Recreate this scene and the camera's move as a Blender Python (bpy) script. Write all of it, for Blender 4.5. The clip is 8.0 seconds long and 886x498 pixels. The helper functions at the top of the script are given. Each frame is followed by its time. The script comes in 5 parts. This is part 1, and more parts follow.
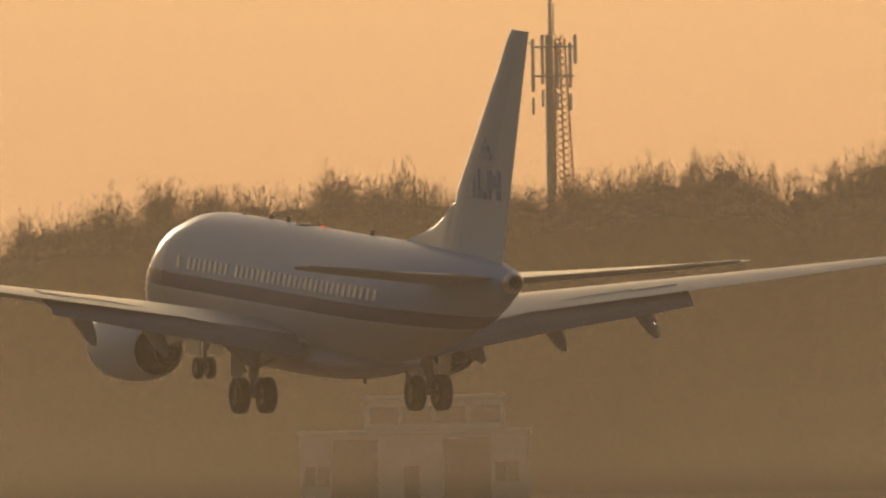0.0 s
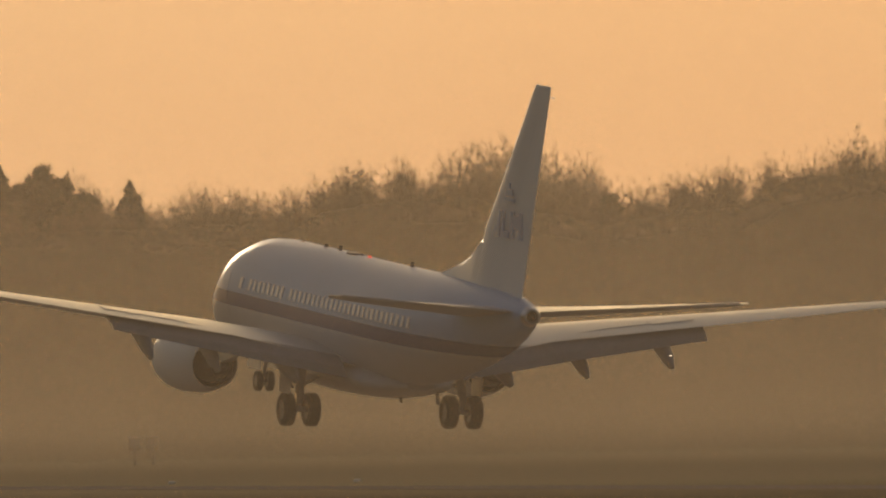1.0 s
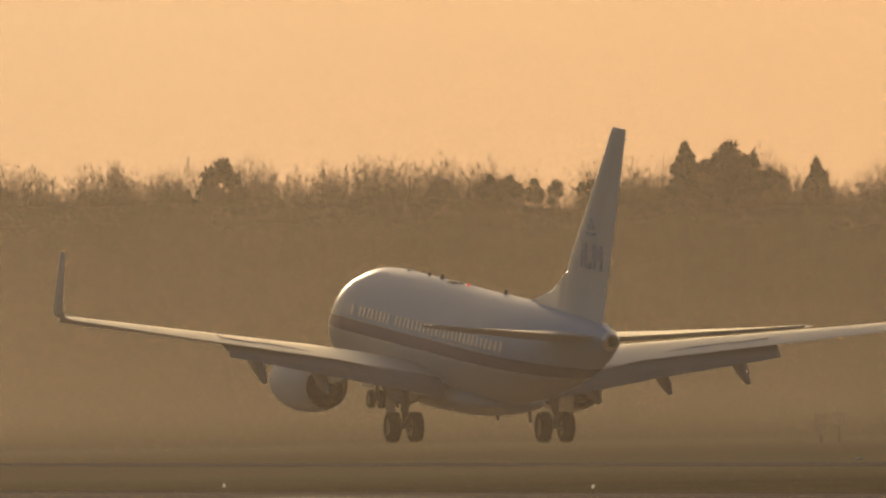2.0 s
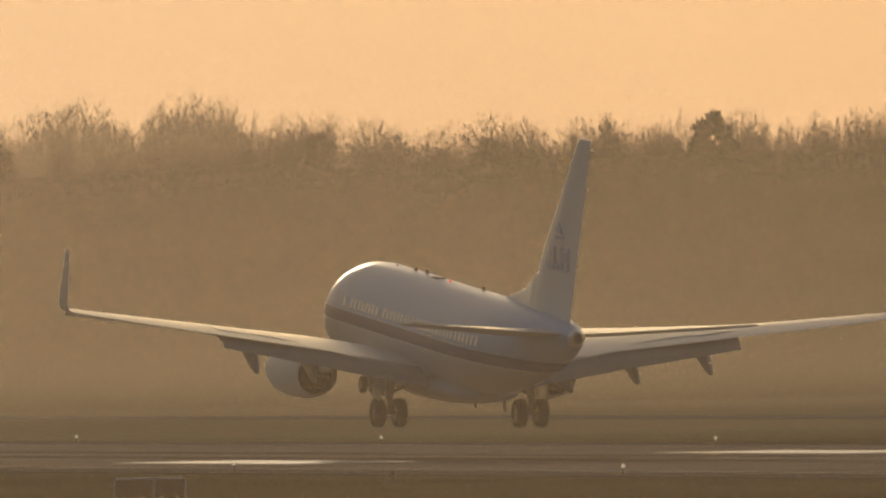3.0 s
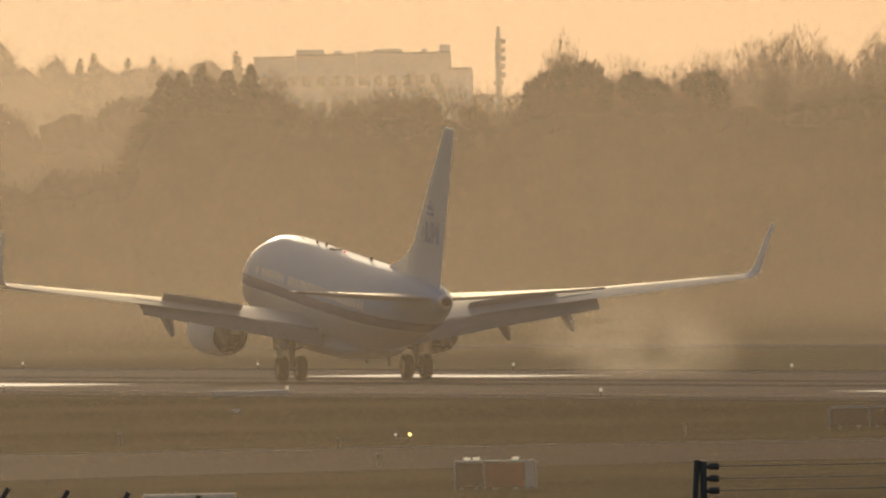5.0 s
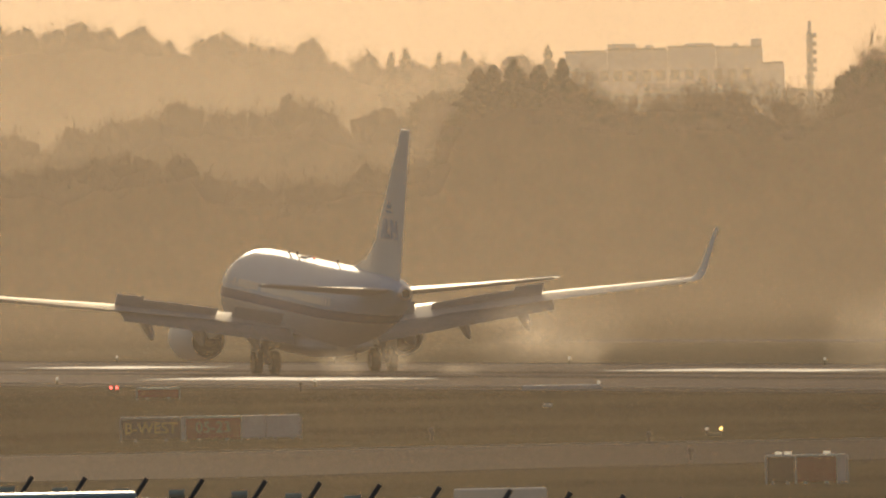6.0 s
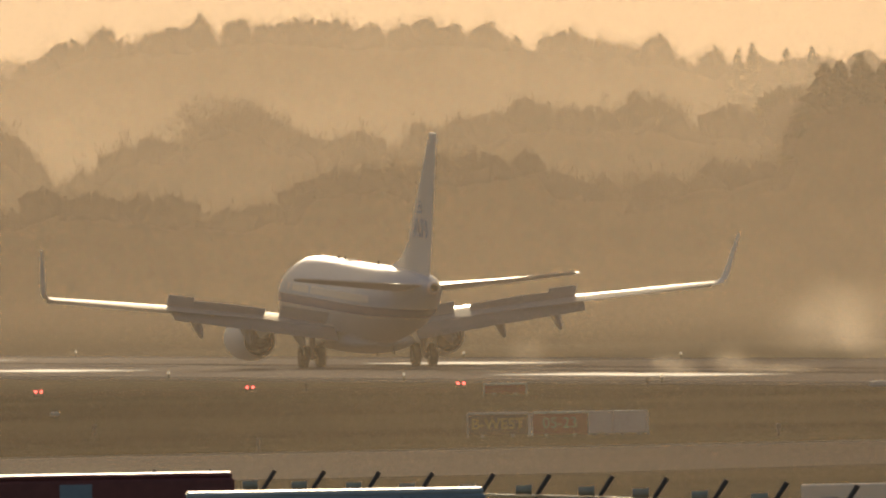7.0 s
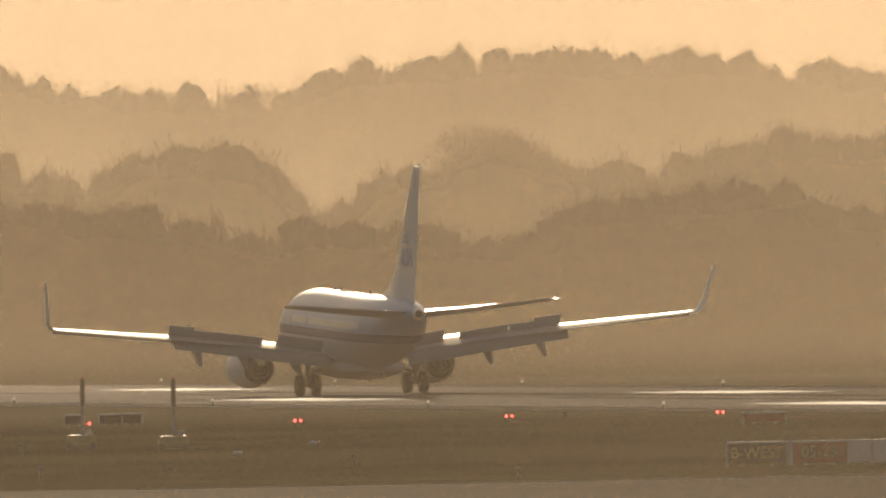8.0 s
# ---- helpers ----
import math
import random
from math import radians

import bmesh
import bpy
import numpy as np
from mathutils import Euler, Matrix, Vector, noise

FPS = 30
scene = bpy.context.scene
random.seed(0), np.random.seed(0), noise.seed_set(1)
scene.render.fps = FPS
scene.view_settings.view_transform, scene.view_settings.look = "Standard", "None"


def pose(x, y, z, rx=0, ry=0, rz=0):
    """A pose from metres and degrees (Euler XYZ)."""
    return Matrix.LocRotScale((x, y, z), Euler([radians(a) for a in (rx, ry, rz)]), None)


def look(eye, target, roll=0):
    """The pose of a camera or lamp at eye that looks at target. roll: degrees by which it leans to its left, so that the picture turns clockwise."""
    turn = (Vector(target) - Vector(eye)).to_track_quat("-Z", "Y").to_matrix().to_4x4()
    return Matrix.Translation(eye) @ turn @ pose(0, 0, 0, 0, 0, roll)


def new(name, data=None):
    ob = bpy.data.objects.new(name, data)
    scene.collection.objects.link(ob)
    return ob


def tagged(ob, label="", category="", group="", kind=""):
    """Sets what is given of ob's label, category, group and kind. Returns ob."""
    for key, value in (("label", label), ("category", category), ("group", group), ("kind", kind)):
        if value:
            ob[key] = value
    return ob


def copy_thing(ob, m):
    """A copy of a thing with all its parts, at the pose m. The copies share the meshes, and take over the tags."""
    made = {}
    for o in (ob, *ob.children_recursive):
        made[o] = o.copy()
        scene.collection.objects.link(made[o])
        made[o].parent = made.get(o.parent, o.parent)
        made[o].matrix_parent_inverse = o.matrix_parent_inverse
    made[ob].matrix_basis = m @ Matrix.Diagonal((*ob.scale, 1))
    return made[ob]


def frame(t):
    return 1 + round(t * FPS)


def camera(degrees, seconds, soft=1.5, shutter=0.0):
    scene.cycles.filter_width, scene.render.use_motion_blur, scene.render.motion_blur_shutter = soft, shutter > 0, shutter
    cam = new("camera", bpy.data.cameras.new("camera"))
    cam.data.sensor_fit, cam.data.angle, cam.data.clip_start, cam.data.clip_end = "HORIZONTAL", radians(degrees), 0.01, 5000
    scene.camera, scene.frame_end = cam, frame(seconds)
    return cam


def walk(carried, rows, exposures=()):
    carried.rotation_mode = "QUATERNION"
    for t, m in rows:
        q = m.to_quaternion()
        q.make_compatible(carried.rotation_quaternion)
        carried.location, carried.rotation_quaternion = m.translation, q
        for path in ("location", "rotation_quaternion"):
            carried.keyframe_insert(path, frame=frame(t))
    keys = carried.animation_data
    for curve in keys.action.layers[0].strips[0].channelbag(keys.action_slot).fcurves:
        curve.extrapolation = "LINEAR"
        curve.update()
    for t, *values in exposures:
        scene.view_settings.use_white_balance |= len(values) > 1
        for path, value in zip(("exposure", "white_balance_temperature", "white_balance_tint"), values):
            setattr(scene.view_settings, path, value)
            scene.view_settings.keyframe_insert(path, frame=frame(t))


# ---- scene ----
# ---- camera: fixed on a stand, panning with the aeroplane ----
cam = camera(1.9528, 8.0, soft=2.3, shutter=0.06)
EYE = Vector((0.0, 0.0, 6.0))
F = 46000.0          # focal length in picture units of which the width is 1568
PAN = ((0, 0.0, 0.3273),
       (0.5, 0.7972, 0.3014),
       (1, 1.6466, 0.2328),
       (1.5, 2.45, 0.2269),
       (1.7, 2.7514, 0.226),
       (2.8, 4.0555, 0.1267),
       (3.0, 4.2461, 0.1201),
       (3.5, 4.6185, 0.0656),
       (4, 5.0719, -0.0137),
       (4.2, 5.2388, -0.0145),
       (5.3, 6.031, -0.0218),
       (5.5, 6.168, -0.0325),
       (6, 6.5118, -0.0109),
       (6.5, 6.8568, 0.0113),
       (7, 7.2766, -0.0075),
       (7.5, 7.6266, 0.0273),
       (8, 7.847, 0.066))


def aim(pan, tilt):
    a, b = radians(pan), radians(tilt)
    return EYE + 1000 * Vector((-math.sin(a) * math.cos(b), math.cos(a) * math.cos(b), math.sin(b)))


walk(cam, [(t, look(EYE, aim(p, q), -1.0)) for t, p, q in PAN],
     exposures=[(0.0, -0.29, 6850, 13), (1.7, -0.19, 6700, 12), (3.5, -0.03, 6400, 10), (5.3, 0.08, 6150, 9), (8.0, 0.08, 6200, 9)])

# ---- sky, sun ----
SUN_AZ, SUN_EL = 9.0, 7.5       # degrees to the left of +y, and up
world = bpy.data.worlds.new("sky")
scene.world = world
world.use_nodes = True
wn = world.node_tree
sky = wn.nodes.new("ShaderNodeTexSky")
sky.sky_type = "NISHITA"
sky.sun_disc = False
sky.sun_elevation = radians(SUN_EL)
sky.sun_rotation = radians(-SUN_AZ)
sky.dust_density = 3.5
sky.air_density = 1.0
wn.links.new(sky.outputs[0], wn.nodes["Background"].inputs[0])
wn.nodes["Background"].inputs[1].default_value = 0.085

sun_data = bpy.data.lights.new("sun", "SUN")
sun_data.energy = 3.0
sun_data.angle = radians(1.0)
sun_data.color = (1.0, 0.77, 0.50)
sun = new("sun", sun_data)
sa, se = radians(SUN_AZ), radians(SUN_EL)
sun.matrix_world = look((-900 * math.sin(sa) * math.cos(se), 900 * math.cos(sa) * math.cos(se), 900 * math.sin(se)), (0, 0, 0))


# ---- materials ----
def mat(name, color, rough=0.6, metal=0.0, vary=0.15, scale=4.0, fine=40.0, bump=0.0, spec=0.5, stretch=None, island=False, matt=False):
    """Two scales of noise over one base colour, with relief."""
    m = bpy.data.materials.new(name)
    m.use_nodes = True
    nt = m.node_tree
    b = nt.nodes["Principled BSDF"]
    co = nt.nodes.new("ShaderNodeTexCoord")
    src = co.outputs["Object"]
    if stretch:
        mp = nt.nodes.new("ShaderNodeMapping")
        mp.inputs["Scale"].default_value = stretch
        nt.links.new(src, mp.inputs[0])
        src = mp.outputs[0]
    n1 = nt.nodes.new("ShaderNodeTexNoise")
    n1.inputs["Scale"].default_value = scale
    n1.inputs["Detail"].default_value = 4
    n2 = nt.nodes.new("ShaderNodeTexNoise")
    n2.inputs["Scale"].default_value = fine
    n2.inputs["Detail"].default_value = 3
    nt.links.new(src, n1.inputs["Vector"])
    nt.links.new(src, n2.inputs["Vector"])
    add = nt.nodes.new("ShaderNodeMath")
    add.operation = "ADD"
    nt.links.new(n1.outputs["Fac"], add.inputs[0])
    nt.links.new(n2.outputs["Fac"], add.inputs[1])
    last = add.outputs[0]
    if island:
        g = nt.nodes.new("ShaderNodeNewGeometry")
        a2 = nt.nodes.new("ShaderNodeMath")
        a2.operation = "MULTIPLY_ADD"
        nt.links.new(g.outputs["Random Per Island"], a2.inputs[0])
        a2.inputs[1].default_value = 0.8
        nt.links.new(last, a2.inputs[2])
        last = a2.outputs[0]
    mr = nt.nodes.new("ShaderNodeMapRange")
    mr.inputs["From Min"].default_value = 0.6
    mr.inputs["From Max"].default_value = 1.4 + (0.8 if island else 0)
    mr.inputs["To Min"].default_value = 1 - vary
    mr.inputs["To Max"].default_value = 1 + vary
    nt.links.new(last, mr.inputs["Value"])
    mx = nt.nodes.new("ShaderNodeVectorMath")
    mx.operation = "SCALE"
    mx.inputs[0].default_value = color[:3]
    nt.links.new(mr.outputs[0], mx.inputs["Scale"])
    nt.links.new(mx.outputs[0], b.inputs["Base Color"])
    b.inputs["Roughness"].default_value = rough
    b.inputs["Metallic"].default_value = metal
    b.inputs["Specular IOR Level"].default_value = spec
    if matt:
        df = nt.nodes.new("ShaderNodeBsdfDiffuse")
        nt.links.new(mx.outputs[0], df.inputs[0])
        nt.links.new(df.outputs[0], nt.nodes["Material Output"].inputs[0])
    if bump:
        bp = nt.nodes.new("ShaderNodeBump")
        bp.inputs["Strength"].default_value = bump
        bp.inputs["Distance"].default_value = 0.05
        nt.links.new(n2.outputs["Fac"], bp.inputs["Height"])
        nt.links.new(bp.outputs[0], b.inputs["Normal"])
    return m


def glow(name, color, strength):
    m = bpy.data.materials.new(name)
    m.use_nodes = True
    b = m.node_tree.nodes["Principled BSDF"]
    b.inputs["Base Color"].default_value = (*color, 1)
    b.inputs["Emission Color"].default_value = (*color, 1)
    b.inputs["Emission Strength"].default_value = strength
    return m


def math_node(nt, op, a, b=None, c=None, clamp=False):
    n = nt.nodes.new("ShaderNodeMath")
    n.operation = op
    n.use_clamp = clamp
    for k, v in enumerate((a, b, c)):
        if v is None:
            continue
        if isinstance(v, (int, float)):
            n.inputs[k].default_value = v
        else:
            nt.links.new(v, n.inputs[k])
    return n.outputs[0]


def ramp_map(nt, v, a, b, c, d):
    n = nt.nodes.new("ShaderNodeMapRange")
    n.interpolation_type = "SMOOTHSTEP"
    nt.links.new(v, n.inputs["Value"])
    for key, val in (("From Min", a), ("From Max", b), ("To Min", c), ("To Max", d)):
        n.inputs[key].default_value = val
    return n.outputs[0]


def haze_sheet_mat(name, low, high, z0, z1, z2, z3, right=1.0, color=(0.94, 0.79, 0.62)):
    """See-through sheet that scatters the sun in place of haze in depth: clear at the ground, full from z1 to z2,
    low/high its density there, thinning out to z3.
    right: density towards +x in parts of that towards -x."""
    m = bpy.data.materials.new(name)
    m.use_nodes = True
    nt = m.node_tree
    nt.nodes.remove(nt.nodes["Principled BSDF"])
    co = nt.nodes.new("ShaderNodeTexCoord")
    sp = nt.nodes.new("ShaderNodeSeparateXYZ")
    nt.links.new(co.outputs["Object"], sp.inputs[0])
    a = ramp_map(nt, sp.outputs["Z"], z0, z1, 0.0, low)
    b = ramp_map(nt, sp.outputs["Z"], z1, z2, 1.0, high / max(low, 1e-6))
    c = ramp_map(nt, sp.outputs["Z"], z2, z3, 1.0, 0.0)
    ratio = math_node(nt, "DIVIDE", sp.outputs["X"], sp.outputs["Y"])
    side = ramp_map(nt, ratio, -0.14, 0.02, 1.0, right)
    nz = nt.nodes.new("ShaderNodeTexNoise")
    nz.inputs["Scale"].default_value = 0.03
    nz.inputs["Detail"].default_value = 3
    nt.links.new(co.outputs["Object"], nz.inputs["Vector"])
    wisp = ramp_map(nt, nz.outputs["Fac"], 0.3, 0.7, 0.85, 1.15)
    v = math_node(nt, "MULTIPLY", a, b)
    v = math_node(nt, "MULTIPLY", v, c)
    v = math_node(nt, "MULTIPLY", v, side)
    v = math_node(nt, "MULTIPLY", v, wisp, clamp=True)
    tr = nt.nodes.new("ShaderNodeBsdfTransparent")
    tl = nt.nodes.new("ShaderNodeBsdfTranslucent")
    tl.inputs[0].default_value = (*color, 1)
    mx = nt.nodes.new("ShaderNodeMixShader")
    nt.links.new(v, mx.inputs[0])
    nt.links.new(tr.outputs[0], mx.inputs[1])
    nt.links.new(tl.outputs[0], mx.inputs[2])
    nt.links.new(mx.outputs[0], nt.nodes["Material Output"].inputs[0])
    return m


M_GRASS = mat("grass", (0.072, 0.060, 0.030), 0.95, vary=0.55, scale=0.02, fine=0.35, bump=0.0, spec=0.1, matt=True)
M_ASPHALT = mat("asphalt", (0.15, 0.125, 0.112), 0.85, vary=0.22, scale=0.02, fine=0.25, matt=True)
M_TAXI = mat("taxi_asphalt", (0.068, 0.060, 0.057), 0.85, vary=0.15, scale=0.02, fine=0.3, matt=True)
M_PAINT = mat("marking_paint", (0.42, 0.40, 0.38), 0.75, vary=0.35, scale=0.15, fine=1.2, spec=0.03)
M_WORN = mat("worn_marking_paint", (0.27, 0.25, 0.23), 0.8, vary=0.4, scale=0.1, fine=0.9, matt=True)
M_RUBBER_MARK = mat("tyre_rubber_marks", (0.13, 0.11, 0.10), 0.8, vary=0.3, scale=0.1, fine=1.0, matt=True)
M_BARK = mat("bark_twigs", (0.111, 0.081, 0.055), 0.95, vary=0.35, scale=0.2, fine=3.0, spec=0.1, island=False, matt=True)
M_FIR = mat("fir_needles", (0.035, 0.045, 0.022), 0.9, vary=0.4, scale=0.4, fine=4.0, spec=0.1, matt=True)
M_SCRUB = mat("undergrowth", (0.075, 0.058, 0.036), 0.95, vary=0.45, scale=0.15, fine=1.4, bump=0.4, spec=0.1, matt=True)


def hillside(m):
    """Grass pales to straw beyond the runway in place of haze, then gives way to brown scrub."""
    nt = m.node_tree
    df = [n for n in nt.nodes if n.type == "BSDF_DIFFUSE"][0]
    src = df.inputs[0].links[0].from_socket
    co = nt.nodes.new("ShaderNodeTexCoord")
    sp = nt.nodes.new("ShaderNodeVectorMath")
    sp.operation = "LENGTH"
    nt.links.new(co.outputs["Object"], sp.inputs[0])
    f = ramp_map(nt, sp.outputs["Value"], 1480, 1750, 0.0, 1.0)
    # Straw colour, brightened with distance to paint in the haze missing over this ground.
    straw_haze = nt.nodes.new("ShaderNodeMix")
    straw_haze.data_type = "RGBA"
    nt.links.new(ramp_map(nt, sp.outputs["Value"], 1040, 1230, 0.0, 1.0), straw_haze.inputs["Factor"])
    nt.links.new(src, straw_haze.inputs["A"])
    straw_haze.inputs["B"].default_value = (0.27, 0.215, 0.13, 1)
    src = straw_haze.outputs["Result"]
    nz = nt.nodes.new("ShaderNodeTexNoise")
    nz.inputs["Scale"].default_value = 0.02
    nz.inputs["Detail"].default_value = 5
    nt.links.new(co.outputs["Object"], nz.inputs["Vector"])
    r = nt.nodes.new("ShaderNodeValToRGB")
    r.color_ramp.elements[0].position, r.color_ramp.elements[0].color = 0.35, (0.046, 0.037, 0.023, 1)
    r.color_ramp.elements[1].position, r.color_ramp.elements[1].color = 0.65, (0.062, 0.049, 0.030, 1)
    nt.links.new(nz.outputs["Fac"], r.inputs[0])
    mx = nt.nodes.new("ShaderNodeMix")
    mx.data_type = "RGBA"
    nt.links.new(f, mx.inputs["Factor"])
    nt.links.new(src, mx.inputs["A"])
    nt.links.new(r.outputs[0], mx.inputs["B"])
    nt.links.new(mx.outputs["Result"], df.inputs[0])


hillside(M_GRASS)


def sheen(m, share, rough=0.55):
    """Worn, polished stone that gleams at a low angle."""
    nt = m.node_tree
    df = [n for n in nt.nodes if n.type == "BSDF_DIFFUSE"][0]
    gl = nt.nodes.new("ShaderNodeBsdfAnisotropic")
    gl.inputs["Color"].default_value = (0.42, 0.40, 0.39, 1)
    gl.inputs["Roughness"].default_value = rough
    mx = nt.nodes.new("ShaderNodeMixShader")
    mx.inputs[0].default_value = share
    nt.links.new(df.outputs[0], mx.inputs[1])
    nt.links.new(gl.outputs[0], mx.inputs[2])
    nt.links.new(mx.outputs[0], nt.nodes["Material Output"].inputs[0])


sheen(M_ASPHALT, 0.03)
sheen(M_TAXI, 0.015)
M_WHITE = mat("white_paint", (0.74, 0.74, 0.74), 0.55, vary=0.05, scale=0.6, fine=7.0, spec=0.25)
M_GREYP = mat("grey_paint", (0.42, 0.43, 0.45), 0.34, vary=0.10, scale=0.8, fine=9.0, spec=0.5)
M_FLAP = mat("dark_grey_flap_paint", (0.21, 0.21, 0.225), 0.5, vary=0.14, scale=0.9, fine=9.0, spec=0.3)
M_METAL = mat("bare_aluminium", (0.72, 0.72, 0.73), 0.28, 1.0, vary=0.08, scale=1.0, fine=12.0)
M_DARKMETAL = mat("sooty_metal", (0.10, 0.095, 0.09), 0.45, 0.8, vary=0.2, scale=2.0, fine=16.0)
M_TYRE = mat("tyre_rubber", (0.022, 0.022, 0.022), 0.8, vary=0.2, scale=3.0, fine=20.0)
M_STEEL = mat("steel", (0.35, 0.35, 0.36), 0.4, 0.7, vary=0.15, scale=2.0, fine=14.0)
# Near-white colour paints in the daylight that shows in the cabin windows.
M_PANE_LIT = mat("daylit_window_pane", (0.74, 0.74, 0.72), 0.4, vary=0.05, scale=2, fine=9)
M_LOGO = mat("blue_emblem", (0.176, 0.311, 0.540), 0.4, vary=0.05, scale=2, fine=9)
M_CONCRETE = mat("concrete", (0.34, 0.33, 0.31), 0.9, vary=0.15, scale=0.4, fine=5.0, bump=0.2)
M_CREAM = mat("cream_enamel", (0.74, 0.58, 0.40), 0.7, vary=0.15, scale=6.0, fine=30.0)
M_RENDER = mat("white_render", (0.62, 0.60, 0.57), 0.9, vary=0.1, scale=0.4, fine=5.0)
M_GLASSDARK = mat("dark_glazing", (0.06, 0.065, 0.07), 0.12, vary=0.1, scale=0.5, fine=3.0)
M_SIGNBLACK = mat("black_sign_face", (0.03, 0.03, 0.03), 0.6, vary=0.15, scale=2, fine=12, spec=0.1)
M_SIGNRED = mat("red_sign_face", (0.24, 0.022, 0.02), 0.6, vary=0.15, scale=2, fine=12, spec=0.1)
M_SIGNGREY = mat("grey_sign_back", (0.40, 0.42, 0.46), 0.55, vary=0.12, scale=1.5, fine=10)
M_YELLOW = mat("yellow_letters", (0.42, 0.31, 0.05), 0.5, vary=0.1, scale=2, fine=10)
M_CASE = mat("lamp_housing", (0.22, 0.18, 0.09), 0.5, vary=0.15, scale=4, fine=25)
M_DARK = mat("dark_post", (0.15, 0.12, 0.10), 0.7, vary=0.2, scale=4, fine=25)
M_MASTRED = mat("red_lattice", (0.42, 0.10, 0.06), 0.6, vary=0.15, scale=1, fine=10)
M_TRUCKRED = mat("dark_red_tarpaulin", (0.34, 0.10, 0.08), 0.6, vary=0.2, scale=0.6, fine=6)
M_REDLAMP = glow("red_lamp", (1.0, 0.10, 0.07), 5.0)
M_WHITELAMP = glow("white_lamp", (1.0, 0.85, 0.6), 0.3)
M_AMBERLAMP = glow("amber_lamp", (1.0, 0.62, 0.15), 5.0)
M_BEACON = glow("beacon_lamp", (1.0, 0.16, 0.10), 0.8)
# Glow that imitates sun glints on the right wing; no lamp sits there.
M_GLINT = glow("sun_glint", (1.0, 0.80, 0.55), 8.0)


def fuselage_mat():
    """Blue above, a dark stripe under the windows, pale grey below; fine panel soiling."""
    m = mat("fuselage_paint", (0.5, 0.5, 0.5), 0.5, vary=0.06, scale=0.5, fine=5.0, spec=0.15)
    nt = m.node_tree
    b = nt.nodes["Principled BSDF"]
    co = nt.nodes.new("ShaderNodeTexCoord")
    sp = nt.nodes.new("ShaderNodeSeparateXYZ")
    nt.links.new(co.outputs["Object"], sp.inputs[0])
    r = nt.nodes.new("ShaderNodeValToRGB")
    r.color_ramp.interpolation = "CONSTANT"
    el = r.color_ramp.elements
    el[0].position, el[0].color = 0.0, (0.55, 0.55, 0.56, 1)
    el[1].position, el[1].color = 0.302, (0.60, 0.60, 0.60, 1)
    for p, c in ((0.313, (0.085, 0.115, 0.25, 1)), (0.360, (0.40, 0.52, 0.70, 1))):
        e = el.new(p)
        e.color = c
    z = math_node(nt, "DIVIDE", sp.outputs["Z"], 10.0)
    nt.links.new(z, r.inputs[0])
    mul = nt.nodes.new("ShaderNodeVectorMath")
    mul.operation = "MULTIPLY"
    old = b.inputs["Base Color"].links[0].from_socket
    nt.links.new(r.outputs[0], mul.inputs[0])
    dbl = nt.nodes.new("ShaderNodeVectorMath")
    dbl.operation = "SCALE"
    dbl.inputs["Scale"].default_value = 2.0
    nt.links.new(old, dbl.inputs[0])
    nt.links.new(dbl.outputs[0], mul.inputs[1])
    nt.links.new(mul.outputs[0], b.inputs["Base Color"])
    return m


M_FUSELAGE = fuselage_mat()


# ---- mesh helpers ----
def finish(name, bm, material, smooth=True):
    me = bpy.data.meshes.new(name)
    bm.normal_update()
    bm.to_mesh(me)
    bm.free()
    me.materials.append(material)
    if smooth:
        me.shade_smooth()
        me.set_sharp_from_angle(angle=radians(38))
    return me


def thing(name, label, category, at=(0, 0, 0), rz=0.0, group="", kind=""):
    ob = tagged(new(name), label, category, group, kind)
    ob.location = at
    ob.rotation_euler = (0, 0, radians(rz))
    return ob


def part(name, bm, material, parent, label="", at=(0, 0, 0), smooth=True):
    ob = new(name, finish(name, bm, material, smooth))
    ob.parent = parent
    ob.location = at
    if label:
        ob["label"] = label
    return ob


def single(name, bm, material, label, category="", at=(0, 0, 0), rz=0.0, group="", kind="", smooth=True):
    ob = tagged(new(name, finish(name, bm, material, smooth)), label, category, group, kind)
    ob.location = at
    ob.rotation_euler = (0, 0, radians(rz))
    return ob


def box(bm, x0, y0, z0, x1, y1, z1, bevel=0.0):
    r = bmesh.ops.create_cube(bm, size=1)
    vs = r["verts"]
    bmesh.ops.scale(bm, vec=(x1 - x0, y1 - y0, z1 - z0), verts=vs)
    bmesh.ops.translate(bm, vec=((x0 + x1) / 2, (y0 + y1) / 2, (z0 + z1) / 2), verts=vs)
    if bevel:
        es = list({e for v in vs for e in v.link_edges})
        bmesh.ops.bevel(bm, geom=es, offset=bevel, segments=1, affect="EDGES")
    return bm


def boxed(*a, bevel=0.0):
    return box(bmesh.new(), *a, bevel=bevel)


def rod(bm, a, b, r0, r1=None, n=8):
    a, b = Vector(a), Vector(b)
    r1 = r0 if r1 is None else r1
    d = (b - a)
    q = d.to_track_quat("Z", "Y").to_matrix()
    rings = []
    for p, r in ((a, r0), (b, r1)):
        rings.append([bm.verts.new(p + q @ Vector((r * math.cos(2 * math.pi * k / n), r * math.sin(2 * math.pi * k / n), 0))) for k in range(n)])
    for k in range(n):
        bm.faces.new((rings[0][k], rings[0][(k + 1) % n], rings[1][(k + 1) % n], rings[1][k]))
    bm.faces.new(rings[0][::-1])
    bm.faces.new(rings[1])
    return bm


def rodded(*a, **k):
    return rod(bmesh.new(), *a, **k)


